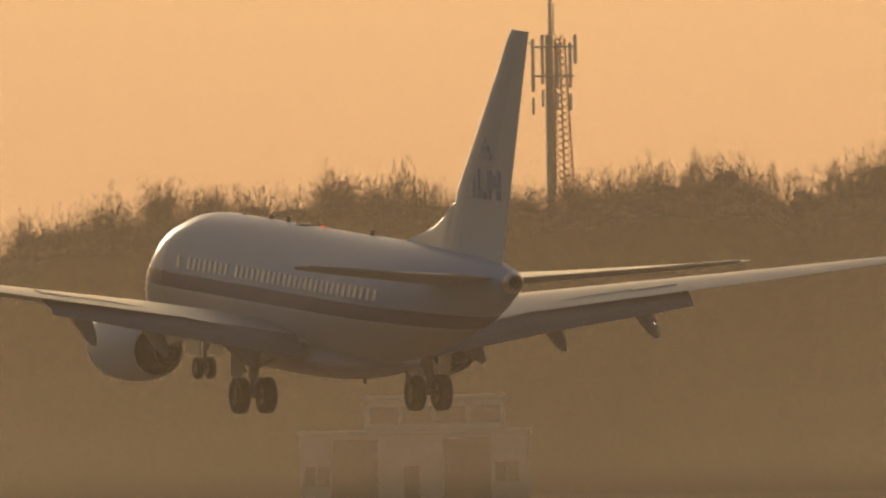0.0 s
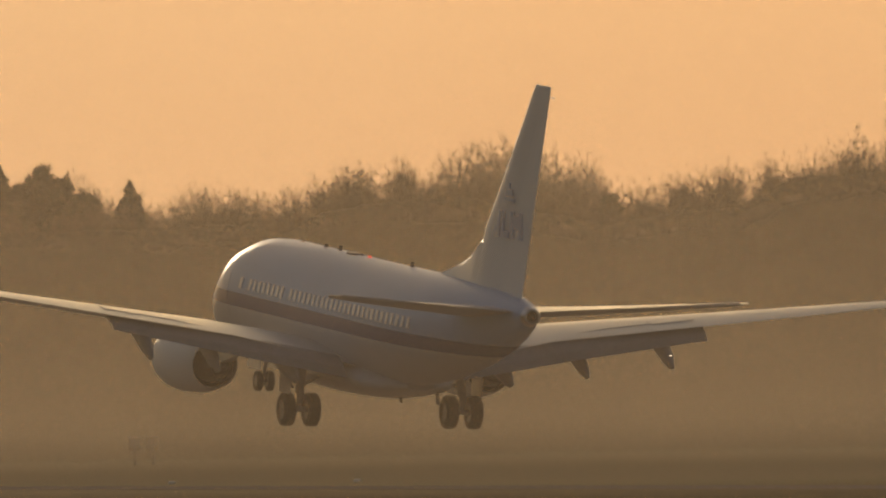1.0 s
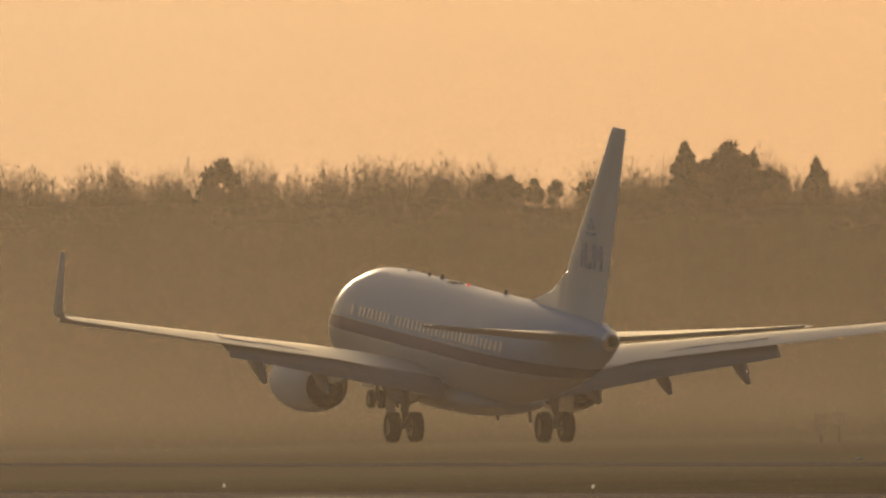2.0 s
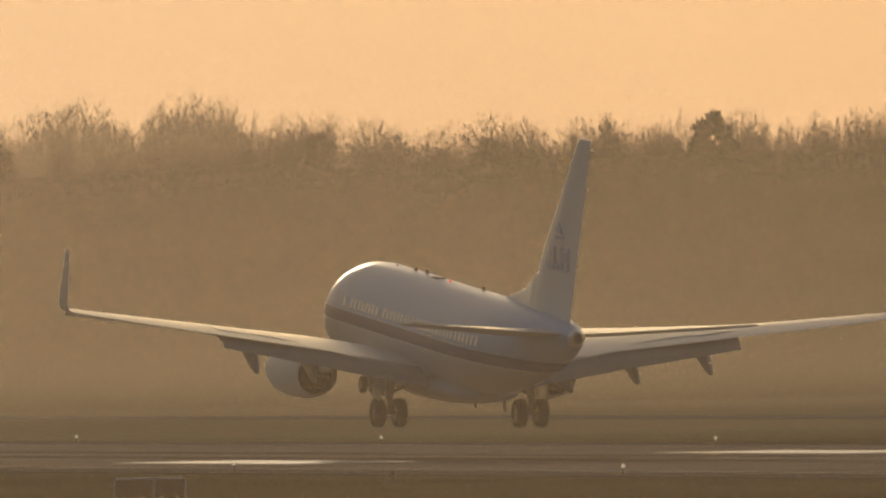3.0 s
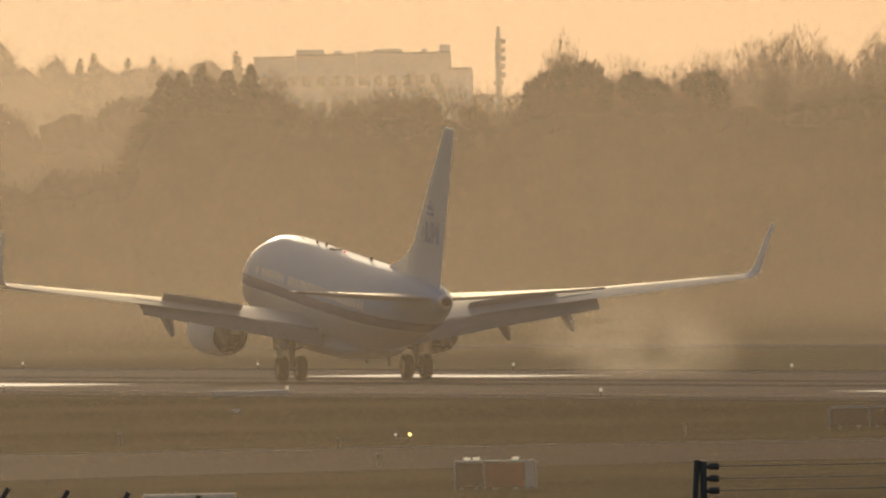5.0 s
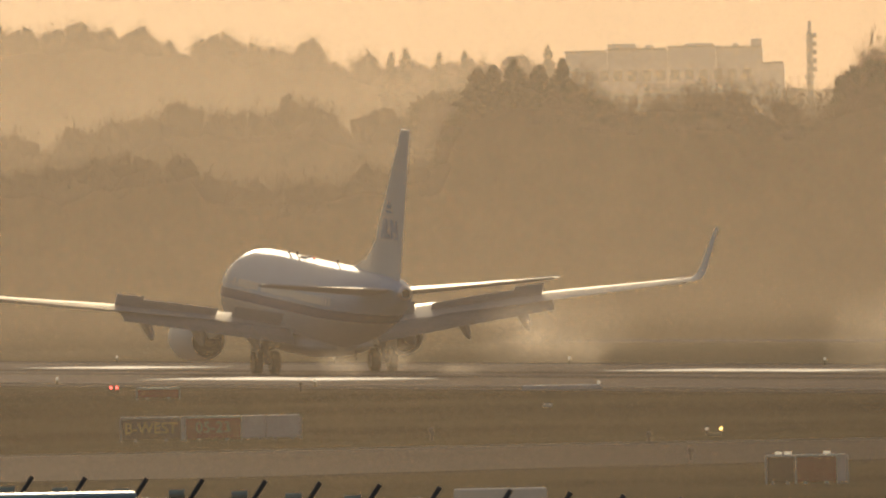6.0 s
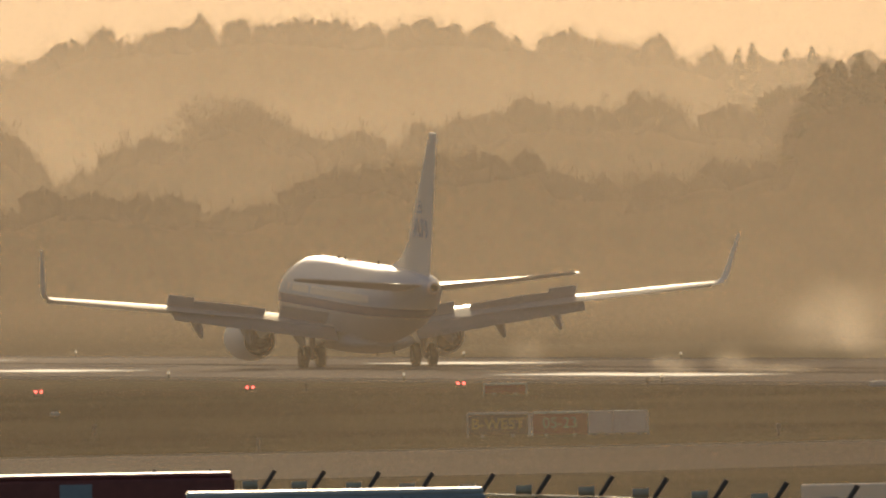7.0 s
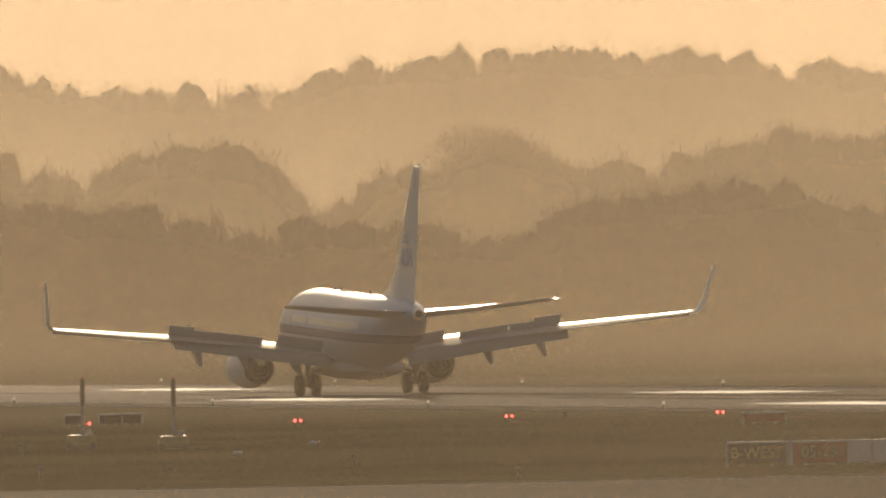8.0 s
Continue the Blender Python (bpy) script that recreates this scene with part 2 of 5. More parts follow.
def loft(sections, cap=True, bm=None, closed=True):
    """Skin over rings of equal count."""
    bm = bm or bmesh.new()
    rings = [[bm.verts.new(p) for p in s] for s in sections]
    n = len(rings[0])
    for a, b in zip(rings, rings[1:]):
        for k in range(n if closed else n - 1):
            bm.faces.new((a[k], a[(k + 1) % n], b[(k + 1) % n], b[k]))
    if cap:
        bm.faces.new(rings[0][::-1])
        bm.faces.new(rings[-1])
    bmesh.ops.recalc_face_normals(bm, faces=bm.faces)
    return bm


def lathe(profile, axis_at=(0, 0, 0), n=28, cap=False):
    """Turned about the X axis: profile of (x, radius)."""
    ax = Vector(axis_at)
    return loft([[ax + Vector((x, r * math.cos(2 * math.pi * k / n), r * math.sin(2 * math.pi * k / n))) for k in range(n)] for x, r in profile], cap=cap)


def tri_object(name, verts, tris, material):
    """A mesh straight from arrays of corners and triangles."""
    me = bpy.data.meshes.new(name)
    me.vertices.add(len(verts))
    me.vertices.foreach_set("co", np.ascontiguousarray(verts, dtype=np.float32).ravel())
    me.loops.add(len(tris) * 3)
    me.loops.foreach_set("vertex_index", np.ascontiguousarray(tris, dtype=np.int32).ravel())
    me.polygons.add(len(tris))
    me.polygons.foreach_set("loop_start", np.arange(0, len(tris) * 3, 3, dtype=np.int32))
    me.polygons.foreach_set("loop_total", np.full(len(tris), 3, dtype=np.int32))
    me.update(calc_edges=True)
    me.validate()
    me.materials.append(material)
    return new(name, me)


# ---- the lie of the land ----
def az(g):
    """Bearing to the left of +y, in radians, of the place g along the skyline."""
    return (784.0 - g) / F


def polar(a, r, z=0.0):
    return (-math.sin(a) * r, math.cos(a) * r, z)


# skyline heights: place along the skyline, angular height
NEAR_TOP = ((3000, 430), (1543, 421), (1483, 415), (1442, 382), (1383, 403), (1303, 428), (1203, 432), (1063, 409), (922, 391), (773, 403), (602, 402), (442, 398), (332, 390), (252, 378), (152, 376), (62, 354),
            (1, 324), (-120, 316), (-250, 292), (-484, 343), (-564, 347), (-674, 342), (-745, 320), (-825, 294), (-885, 306), (-985, 300), (-1135, 296), (-1250, 300), (-1365, 312), (-1525, 299), (-1635, 304),
            (-1725, 314), (-1875, 324), (-1965, 319), (-2173, 318), (-2303, 326), (-2403, 312), (-2463, 322), (-2553, 315), (-2664, 300), (-2763, 306), (-2860, 318), (-3060, 310), (-3300, 302), (-3530, 286), (-3670, 300),
            (-3830, 262), (-3950, 296), (-4100, 292), (-4300, 305), (-4387, 286), (-4417, 249), (-4448, 182), (-4529, 160), (-4649, 152), (-4749, 136), (-4859, 140), (-4888, 186), (-4978, 180), (-5068, 169),
            (-5118, 141), (-5168, 166), (-5288, 155), (-5319, 113), (-5399, 94), (-5509, 104), (-5599, 113), (-5739, 126), (-5829, 101), (-5998, 142), (-6148, 155), (-6298, 178), (-7600, 170))
MID_TOP = ((-3500, 250), (-4250, 255), (-4437, 259), (-4473, 225), (-4577, 250), (-4627, 253), (-4665, 274), (-4740, 264), (-4890, 260), (-4947, 260), (-4960, 242), (-5037, 230), (-5167, 222), (-5237, 214),
           (-5277, 200), (-5292, 228), (-5337, 238), (-5366, 263), (-5426, 278), (-5486, 265), (-5507, 228), (-5607, 221), (-5658, 181), (-5718, 160), (-5768, 162), (-5797, 197), (-5847, 232), (-5916, 255),
           (-5996, 260), (-6067, 247), (-6097, 214), (-6147, 207), (-6217, 234), (-6297, 230), (-7600, 235))
FAR_TOP = ((-3600, 300), (-4380, 318), (-4561, 325), (-4606, 343), (-4670, 353), (-4745, 372), (-4800, 366), (-4840, 375), (-4910, 390), (-4994, 388), (-5070, 397), (-5215, 393), (-5300, 402), (-5394, 407), (-5480, 400),
           (-5574, 392), (-5650, 389), (-5730, 368), (-5780, 343), (-5835, 350), (-5955, 346), (-6045, 345), (-6115, 356), (-6204, 378), (-6294, 383), (-6600, 385), (-7600, 380))
NEAR_R, MID_R, FAR_R = 1900.0, 2450.0, 3300.0


def level(table, g):
    xs = [p[0] for p in table][::-1]
    ys = [p[1] for p in table][::-1]
    return float(np.interp(g, xs, ys))


def crest(table, r, g):
    """Height in metres of the treetops on a ridge r away."""
    lump = 0.4 * noise.noise((g / 60.0, r, 0.0)) + 0.35 * noise.noise((g / 24.0, r, 5.0)) + 0.35 * noise.noise((g / 130.0, r, 9.0))
    return 6.0 + level(table, g) * r / F + lump * r / 1900.0


def smooth(x, a, b):
    t = min(max((x - a) / (b - a), 0.0), 1.0)
    return t * t * (3 - 2 * t)


def land(a, r):
    g = 784.0 - a * F
    z = 0.0
    if abs(a) < 0.6:
        fade = smooth(-abs(a), -0.5, -0.25)
        z = max(0.0, crest(NEAR_TOP, NEAR_R, g) - 2.6) * smooth(r, NEAR_R - 330, NEAR_R + 10) * (1 - 0.8 * smooth(r, NEAR_R + 50, NEAR_R + 230))
        if g < -3000:
            z = max(z, max(0.0, crest(MID_TOP, MID_R, g) - 3.2) * smooth(r, MID_R - 240, MID_R + 10) * (1 - 0.8 * smooth(r, MID_R + 60, MID_R + 330)))
            z = max(z, max(0.0, crest(FAR_TOP, FAR_R, g) - 3.0) * smooth(r, FAR_R - 420, FAR_R + 10))
        z *= fade
    return z


def ground_sheet():
    fine_a = np.concatenate([np.linspace(-0.06, -0.025, 20), np.linspace(-0.024, 0.168, 620), np.linspace(0.17, 0.20, 14)])
    angles = sorted(set(np.round(np.concatenate([np.linspace(-math.pi, math.pi, 73)[:-1], fine_a]), 6)))
    radii = [3, 60, 200, 400, 600, 800, 1000, 1200, 1400, 1500] + list(np.linspace(1570, 1960, 24)) + [2050, 2150] + list(np.linspace(2210, 2510, 14)) + [2650, 2800] + list(np.linspace(2880, 3370, 16)) + [3700, 4200, 4950]
    verts, faces = [(0.0, 0.0, 0.0)], []
    n = len(angles)
    for r in radii:
        for a in angles:
            verts.append(polar(a, r, land(a, r)))
    for k in range(n):
        faces.append((0, 1 + (k + 1) % n, 1 + k))
    for j in range(len(radii) - 1):
        for k in range(n):
            p, q = 1 + j * n + k, 1 + j * n + (k + 1) % n
            faces.append((p, q, q + n, p + n))
    me = bpy.data.meshes.new("ground")
    me.from_pydata(verts, [], faces)
    me.materials.append(M_GRASS)
    me.shade_smooth()
    me.flip_normals()
    return tagged(new("ground", me), "dry winter grass airfield rising to wooded hills", "ground", kind="structure")


ground_sheet()

# ---- runway frame: s along it, c across it to its right ----
R0, RDIR = Vector((-3.2, 801.2)), radians(19.07)
RU, RN = Vector((-math.sin(RDIR), math.cos(RDIR))), Vector((math.cos(RDIR), math.sin(RDIR)))


def rw(s, c, z=0.0):
    p = R0 + RU * s + RN * c
    return (p.x, p.y, z)


def strip(name, outline, z, material, label, kind="structure", category="", depth=0.02):
    bm = bmesh.new()
    top = [bm.verts.new((p[0], p[1], z)) for p in outline]
    low = [bm.verts.new((p[0], p[1], z - depth)) for p in outline]
    f = bm.faces.new(top)
    n = len(top)
    for k in range(n):
        bm.faces.new((top[k], low[k], low[(k + 1) % n], top[(k + 1) % n]))
    bmesh.ops.recalc_face_normals(bm, faces=bm.faces)
    if f.normal.z < 0:
        bmesh.ops.reverse_faces(bm, faces=bm.faces)
    bmesh.ops.triangulate(bm, faces=[x for x in bm.faces if len(x.verts) > 4])
    return single(name, bm, material, label, category, kind=kind, smooth=False)


def rect(s0, s1, c0, c1):
    return [rw(s0, c0), rw(s1, c0), rw(s1, c1), rw(s0, c1)]


strip("runway", rect(-650, 2100, -22.5, 22.5), 0.03, M_ASPHALT, "worn dark asphalt runway, rubber-stained", category="runway")
strip("runway_shoulder", rect(-650, 2100, -27.0, -22.6), 0.02, M_TAXI, "paler asphalt strip along the runway edge", category="shoulder")
strip("runway_shoulder", rect(-650, 2100, 22.6, 27.0), 0.02, M_TAXI, "paler asphalt strip along the runway edge", category="shoulder")
strip("perimeter_road", [rw(-300, 88), rw(2000, 84), rw(2000, 93), rw(-300, 97)], 0.03, M_ASPHALT, "narrow asphalt road beyond the runway", category="road")
TAXI_FAR = ((60, 755), (0, 758), (-50, 762), (-70, 766), (-83, 765), (-92, 759), (-102, 753), (-112, 749), (-170, 748), (-320, 756))
TAXI_NEAR = ((60, 712), (0, 706), (-50, 700), (-65, 697), (-75, 684), (-82, 671), (-95, 664), (-112, 660), (-170, 656), (-320, 660))
strip("taxiway", list(TAXI_FAR) + list(TAXI_NEAR[::-1]), 0.03, M_TAXI, "pale grey asphalt taxiway bending across the grass", category="taxiway")
strip("taxiway_link", [(-150, 748.5), (-175, 748.5), (-262, 1003), (-330, 1180), (-322, 1190), (-240, 1010)], 0.028, M_TAXI, "grey asphalt link from taxiway to runway", category="taxiway")


def marking(s0, s1, c0, c1, label="long white painted runway marking", z=0.05):
    return strip("runway_marking", rect(s0, s1, c0, c1), z, M_PAINT, label, category="runway marking")


for c in (-21.6, 20.7):
    strip("runway_edge_line", rect(-600, 2050, c, c + 0.9), 0.05, M_WORN, "worn white runway edge line", category="runway marking")
for k in range(-10, 34):
    strip("centre_line_dash", rect(k * 50, k * 50 + 30, -0.45, 0.45), 0.05, M_WORN, "worn white dash of the runway centre line", category="runway marking")
for s0, s1 in ((192, 219), (366, 408), (512, 541), (660, 690)):
    marking(s0, s1, -13.5, -8.2)
    marking(s0, s1, 8.2, 13.5)
for k, (s0, s1, c0) in enumerate(((120, 420, -5.2), (180, 560, 3.4), (160, 500, -3.6), (250, 640, 4.8))):
    strip("rubber_streak", rect(s0, s1, c0, c0 + 1.3), 0.042 + 0.002 * k, M_RUBBER_MARK, "black tyre rubber streak on the runway", category="tyre mark")
strip("taxi_edge_line", [(x, y - 1.5) for x, y in TAXI_FAR[1:8]] + [(x, y - 2.6) for x, y in TAXI_FAR[7:0:-1]], 0.05, M_WORN, "pale line along the taxiway edge", category="taxiway marking")

# ---- sky backdrop and haze sheets ----


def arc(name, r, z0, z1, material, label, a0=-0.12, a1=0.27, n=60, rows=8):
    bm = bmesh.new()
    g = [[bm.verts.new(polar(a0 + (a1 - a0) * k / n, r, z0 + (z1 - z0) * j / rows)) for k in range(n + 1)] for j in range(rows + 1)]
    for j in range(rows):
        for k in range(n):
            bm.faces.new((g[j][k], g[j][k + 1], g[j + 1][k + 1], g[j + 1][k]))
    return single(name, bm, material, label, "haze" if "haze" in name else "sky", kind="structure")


def sky_mat():
    m = bpy.data.materials.new("evening_sky")
    m.use_nodes = True
    nt = m.node_tree
    nt.nodes.remove(nt.nodes["Principled BSDF"])
    co = nt.nodes.new("ShaderNodeTexCoord")
    sp = nt.nodes.new("ShaderNodeSeparateXYZ")
    nt.links.new(co.outputs["Object"], sp.inputs[0])
    up = ramp_map(nt, sp.outputs["Z"], 30, 110, 0, 1)
    ratio = math_node(nt, "DIVIDE", sp.outputs["X"], sp.outputs["Y"])
    side = ramp_map(nt, ratio, -0.15, 0.0, 1, 0)
    r1, r2 = nt.nodes.new("ShaderNodeValToRGB"), nt.nodes.new("ShaderNodeValToRGB")
    for r, lo, hi in ((r1, (0.83, 0.43, 0.185, 1), (1.08, 0.615, 0.27, 1)), (r2, (0.79, 0.49, 0.255, 1), (0.91, 0.615, 0.33, 1))):
        r.color_ramp.elements[0].color, r.color_ramp.elements[1].color = lo, hi
        nt.links.new(up, r.inputs[0])
    mx = nt.nodes.new("ShaderNodeMix")
    mx.data_type = "RGBA"
    nt.links.new(side, mx.inputs["Factor"])
    nt.links.new(r1.outputs[0], mx.inputs["A"])
    nt.links.new(r2.outputs[0], mx.inputs["B"])
    em = nt.nodes.new("ShaderNodeEmission")
    nt.links.new(mx.outputs["Result"], em.inputs[0])
    nt.links.new(em.outputs[0], nt.nodes["Material Output"].inputs[0])
    return m


arc("sky_backdrop", 4800, -5, 130, sky_mat(), "peach-coloured hazy evening sky", a0=-0.5, a1=0.65, rows=12)
# Five upright translucent sheets added at set distances to imitate haze.
arc("haze_sheet_airfield", 470, 0.0, 30, haze_sheet_mat("mist_sheet_airfield", 0.105, 0.095, -0.5, 2.0, 12, 24, right=0.75), "thin golden see-through sheet standing in for haze over the near grass")
arc("haze_sheet_runway", 1400, 0.0, 60, haze_sheet_mat("mist_sheet_runway", 0.085, 0.065, -1.0, 2.5, 24, 44, right=0.62), "golden see-through sheet standing in for haze beyond the runway")
arc("haze_sheet_meadow", 1450, 0.0, 60, haze_sheet_mat("mist_sheet_meadow", 0.095, 0.07, -1.0, 3.0, 24, 44, right=0.62), "golden see-through sheet standing in for haze over the meadow before the woods")
arc("haze_sheet_valley", 2150, 0.0, 80, haze_sheet_mat("mist_sheet_valley", 0.115, 0.07, 1.0, 8.0, 26, 48, right=0.6), "golden see-through sheet standing in for haze between wooded ridges")
arc("haze_sheet_far", 2850, 0.0, 100, haze_sheet_mat("mist_sheet_far", 0.24, 0.14, 2.0, 12.0, 36, 60, right=0.8), "bright see-through sheet standing in for haze before the far hill")


# ---- woods ----
def frusta(a, b, r0, r1, sides=3):
    """Tapered twigs from arrays of ends and radii."""
    d = b - a
    d /= np.linalg.norm(d, axis=1, keepdims=True) + 1e-9
    ref = np.where(np.abs(d[:, 2:3]) > 0.9, np.array([[1.0, 0, 0]]), np.array([[0, 0, 1.0]]))
    u = np.cross(d, ref)
    u /= np.linalg.norm(u, axis=1, keepdims=True) + 1e-9
    w = np.cross(d, u)
    n = len(a)
    vs = np.empty((n, 2 * sides, 3))
    for k in range(sides):
        c, s = math.cos(2 * math.pi * k / sides), math.sin(2 * math.pi * k / sides)
        off = u * c + w * s
        vs[:, k] = a + off * r0[:, None]
        vs[:, sides + k] = b + off * r1[:, None]
    t = []
    for k in range(sides):
        k2 = (k + 1) % sides
        t += [(k, k2, sides + k2), (k, sides + k2, sides + k)]
    tris = (np.array(t)[None] + (np.arange(n) * 2 * sides)[:, None, None]).reshape(-1, 3)
    return vs.reshape(-1, 3), tris


def conifer(rng, h, w, n=420):
    """A ragged fir: trunk, and sprays of small drooping blades."""
    tv, tt = frusta(np.array([[0, 0, 0.0]]), np.array([[0, 0, h * 0.97]]), np.array([h * 0.018]), np.array([0.02]), 6)
    t = rng.uniform(0.04, 1.0, n) ** 0.8
    layer = np.floor(t * 14) / 14
    ang = rng.uniform(0, 2 * math.pi, n)
    reach = w * (1.03 - t) ** 0.8 * rng.uniform(0.3, 1.15, n) * (0.75 + 0.45 * np.sin(layer * 90 + ang * 2))
    z = t * h
    vs, ts = [], []
    for k in range(n):
        c, s = math.cos(ang[k]), math.sin(ang[k])
        tip = np.array([c * reach[k], s * reach[k], z[k] - 0.12 * reach[k] + 0.1])
        wd = 0.22 * reach[k] + 0.16
        root = np.array([c * 0.05, s * 0.05, z[k] + 0.15])
        mid = (root + tip) * 0.5
        side = np.array([-s, c, 0.0]) * wd
        i = len(vs)
        vs += [root, mid + side - [0, 0, 0.12], tip, mid - side - [0, 0, 0.12], mid + [0, 0, 0.28 + 0.1 * reach[k]], mid - [0, 0, 0.30]]
        ts += [(i, i + 1, i + 4), (i + 1, i + 2, i + 4), (i + 2, i + 3, i + 4), (i + 3, i, i + 4), (i, i + 5, i + 1), (i + 1, i + 5, i + 2), (i + 2, i + 5, i + 3), (i + 3, i + 5, i)]
    return [(tv, tt), (np.array(vs), np.array(ts))]


def evergreen(rng, h, w, n=2600):
    """A dense, lumpy dark crown of short sprays over a trunk."""
    tv, tt = frusta(np.array([[0, 0, 0.0]]), np.array([[0, 0, h * 0.8]]), np.array([h * 0.022]), np.array([0.04]), 6)
    lumps = np.stack([rng.normal(0, 0.36, 16) * w, rng.normal(0, 0.36, 16) * w, h * rng.uniform(0.12, 0.80, 16)], 1)
    lumps[:3] = [[0, 0, h * 0.80], [0.25 * w, 0, h * 0.70], [-0.3 * w, 0, h * 0.72]]
    size = w * rng.uniform(0.38, 0.62, 16) * np.clip(1.25 - lumps[:, 2] / h, 0.45, 1)
    d = rng.normal(0, 1, (n, 3))
    d /= np.linalg.norm(d, axis=1, keepdims=True)
    i = rng.integers(0, 16, n)
    c = lumps[i] + d * (size[i] * rng.uniform(0.65, 1.12, n))[:, None]
    c[:, 2] = np.clip(c[:, 2], 0.1, h * 0.98)
    out = d + rng.normal(0, 0.45, (n, 3)) + np.array([0, 0, 0.35])
    ln = w * rng.uniform(0.10, 0.20, n)
    v, t = frusta(c - out * 0.3 * ln[:, None], c + out * 0.6 * ln[:, None], ln * 0.45, ln * 0.06, 3)
    return [(tv, tt), (v, t)]


def crown_tree(rng, h, w, n=620, limbs=7, fine=0.03, upright=0.35, low=-0.45, twig=0.05, deep=0.37, core=0.0):
    """Arrays (trunk and limbs, twigs) of a leafless tree whose many fine twigs fill an uneven rounded crown."""
    fork = np.array([rng.normal(0, 0.02) * h, rng.normal(0, 0.02) * h, h * 0.27])
    mid_c, rad = np.array([0, 0, h * (0.98 - deep)]), np.array([w, w, h * deep])
    ph = rng.uniform(0, 6.28, 5)

    def shell(d, f):
        a, e = np.arctan2(d[:, 1], d[:, 0]), d[:, 2]
        lump = 1 + 0.14 * np.sin(2 * a + 3 * e + ph[0]) + 0.13 * np.sin(3 * a - 5 * e + ph[1]) + 0.10 * np.sin(5 * a + 7 * e + ph[2])
        return mid_c + d * rad * (lump * f)[:, None]

    def unit(v):
        return v / (np.linalg.norm(v, axis=1, keepdims=True) + 1e-9)

    ang = np.arange(limbs) * 2 * math.pi / limbs + rng.normal(0, 0.3, limbs)
    up = rng.uniform(0.1, 1.6, limbs)
    d = unit(np.stack([np.cos(ang), np.sin(ang), up], 1))
    end = shell(d, np.full(limbs, 0.72))
    mid = (fork + end) / 2 + np.array([0, 0, 0.05 * h])
    full = lambda m, v: np.full(m, v * h)
    a = [np.zeros((1, 3)), np.repeat(fork[None], limbs, 0), mid]
    b = [fork[None], mid, end]
    r0 = [full(1, 0.020), full(limbs, 0.010), full(limbs, 0.007)]
    r1 = [full(1, 0.015), full(limbs, 0.007), full(limbs, 0.003)]
    m = limbs * 7
    who = np.repeat(np.arange(limbs), 7)
    start = mid[who] + (end - mid)[who] * rng.uniform(0, 1, m)[:, None]
    a.append(start)
    b.append(shell(unit(d[who] + rng.normal(0, 0.5, (m, 3))), rng.uniform(0.75, 0.98, m)))
    r0.append(full(m, 0.0042))
    r1.append(full(m, 0.0016))
    wood = frusta(np.concatenate(a), np.concatenate(b), np.concatenate(r0), np.concatenate(r1))
    e = unit(rng.normal(0, 1, (n * 2, 3)))
    e = e[e[:, 2] > low][:n]
    c = shell(e, rng.uniform(0.45, 0.97, len(e)) ** 0.8)
    out = unit(unit(c - fork) + np.array([0, 0, upright]) + rng.normal(0, 0.42, (len(e), 3)))
    ln = h * twig * rng.uniform(0.6, 1.4, len(e))
    twigs = frusta(c - out * (0.4 * ln)[:, None], c + out * (0.6 * ln)[:, None], np.full(len(e), fine), np.full(len(e), fine * 0.35))
    k = h / twigs[0][:, 2].max()
    out = [(wood[0] * k, wood[1]), (twigs[0] * k, twigs[1])]
    if core:
        # the dense heart of the crown, where twigs close up
        nu, nv = 14, 8
        th, ph_ = np.meshgrid(np.arange(nu) * 2 * math.pi / nu, np.linspace(-1.45, 1.52, nv))
        dd = np.stack([np.cos(ph_) * np.cos(th), np.cos(ph_) * np.sin(th), np.sin(ph_)], -1).reshape(-1, 3)
        v = shell(dd, core * rng.uniform(0.88, 1.1, len(dd)))
        q = [(i * nu + j, i * nu + (j + 1) % nu, (i + 1) * nu + (j + 1) % nu, (i + 1) * nu + j) for i in range(nv - 1) for j in range(nu)]
        out.append((v * k, np.array([t for a_, b_, c_, d_ in q for t in ((a_, b_, c_), (a_, c_, d_))])))
    return out


RNG = np.random.default_rng(5)
CROWNS = [crown_tree(RNG, 11.0, RNG.uniform(2.6, 4.2), 620, fine=0.034, upright=u, twig=0.05, core=0.72) for u in (0.1, 0.3, 0.15, 0.6, 0.2, 0.4, 0.7)]
LACY = [crown_tree(RNG, 11.0, RNG.uniform(2.6, 4.2), 950, fine=0.029, upright=u, twig=0.05, core=0.45) for u in (0.2, 0.4, 0.3, 0.7, 0.25, 0.5, 0.9)]
SLIM = [crown_tree(RNG, 11.0, 1.5, 360, limbs=5, fine=0.032, upright=1.5) for _ in range(3)]


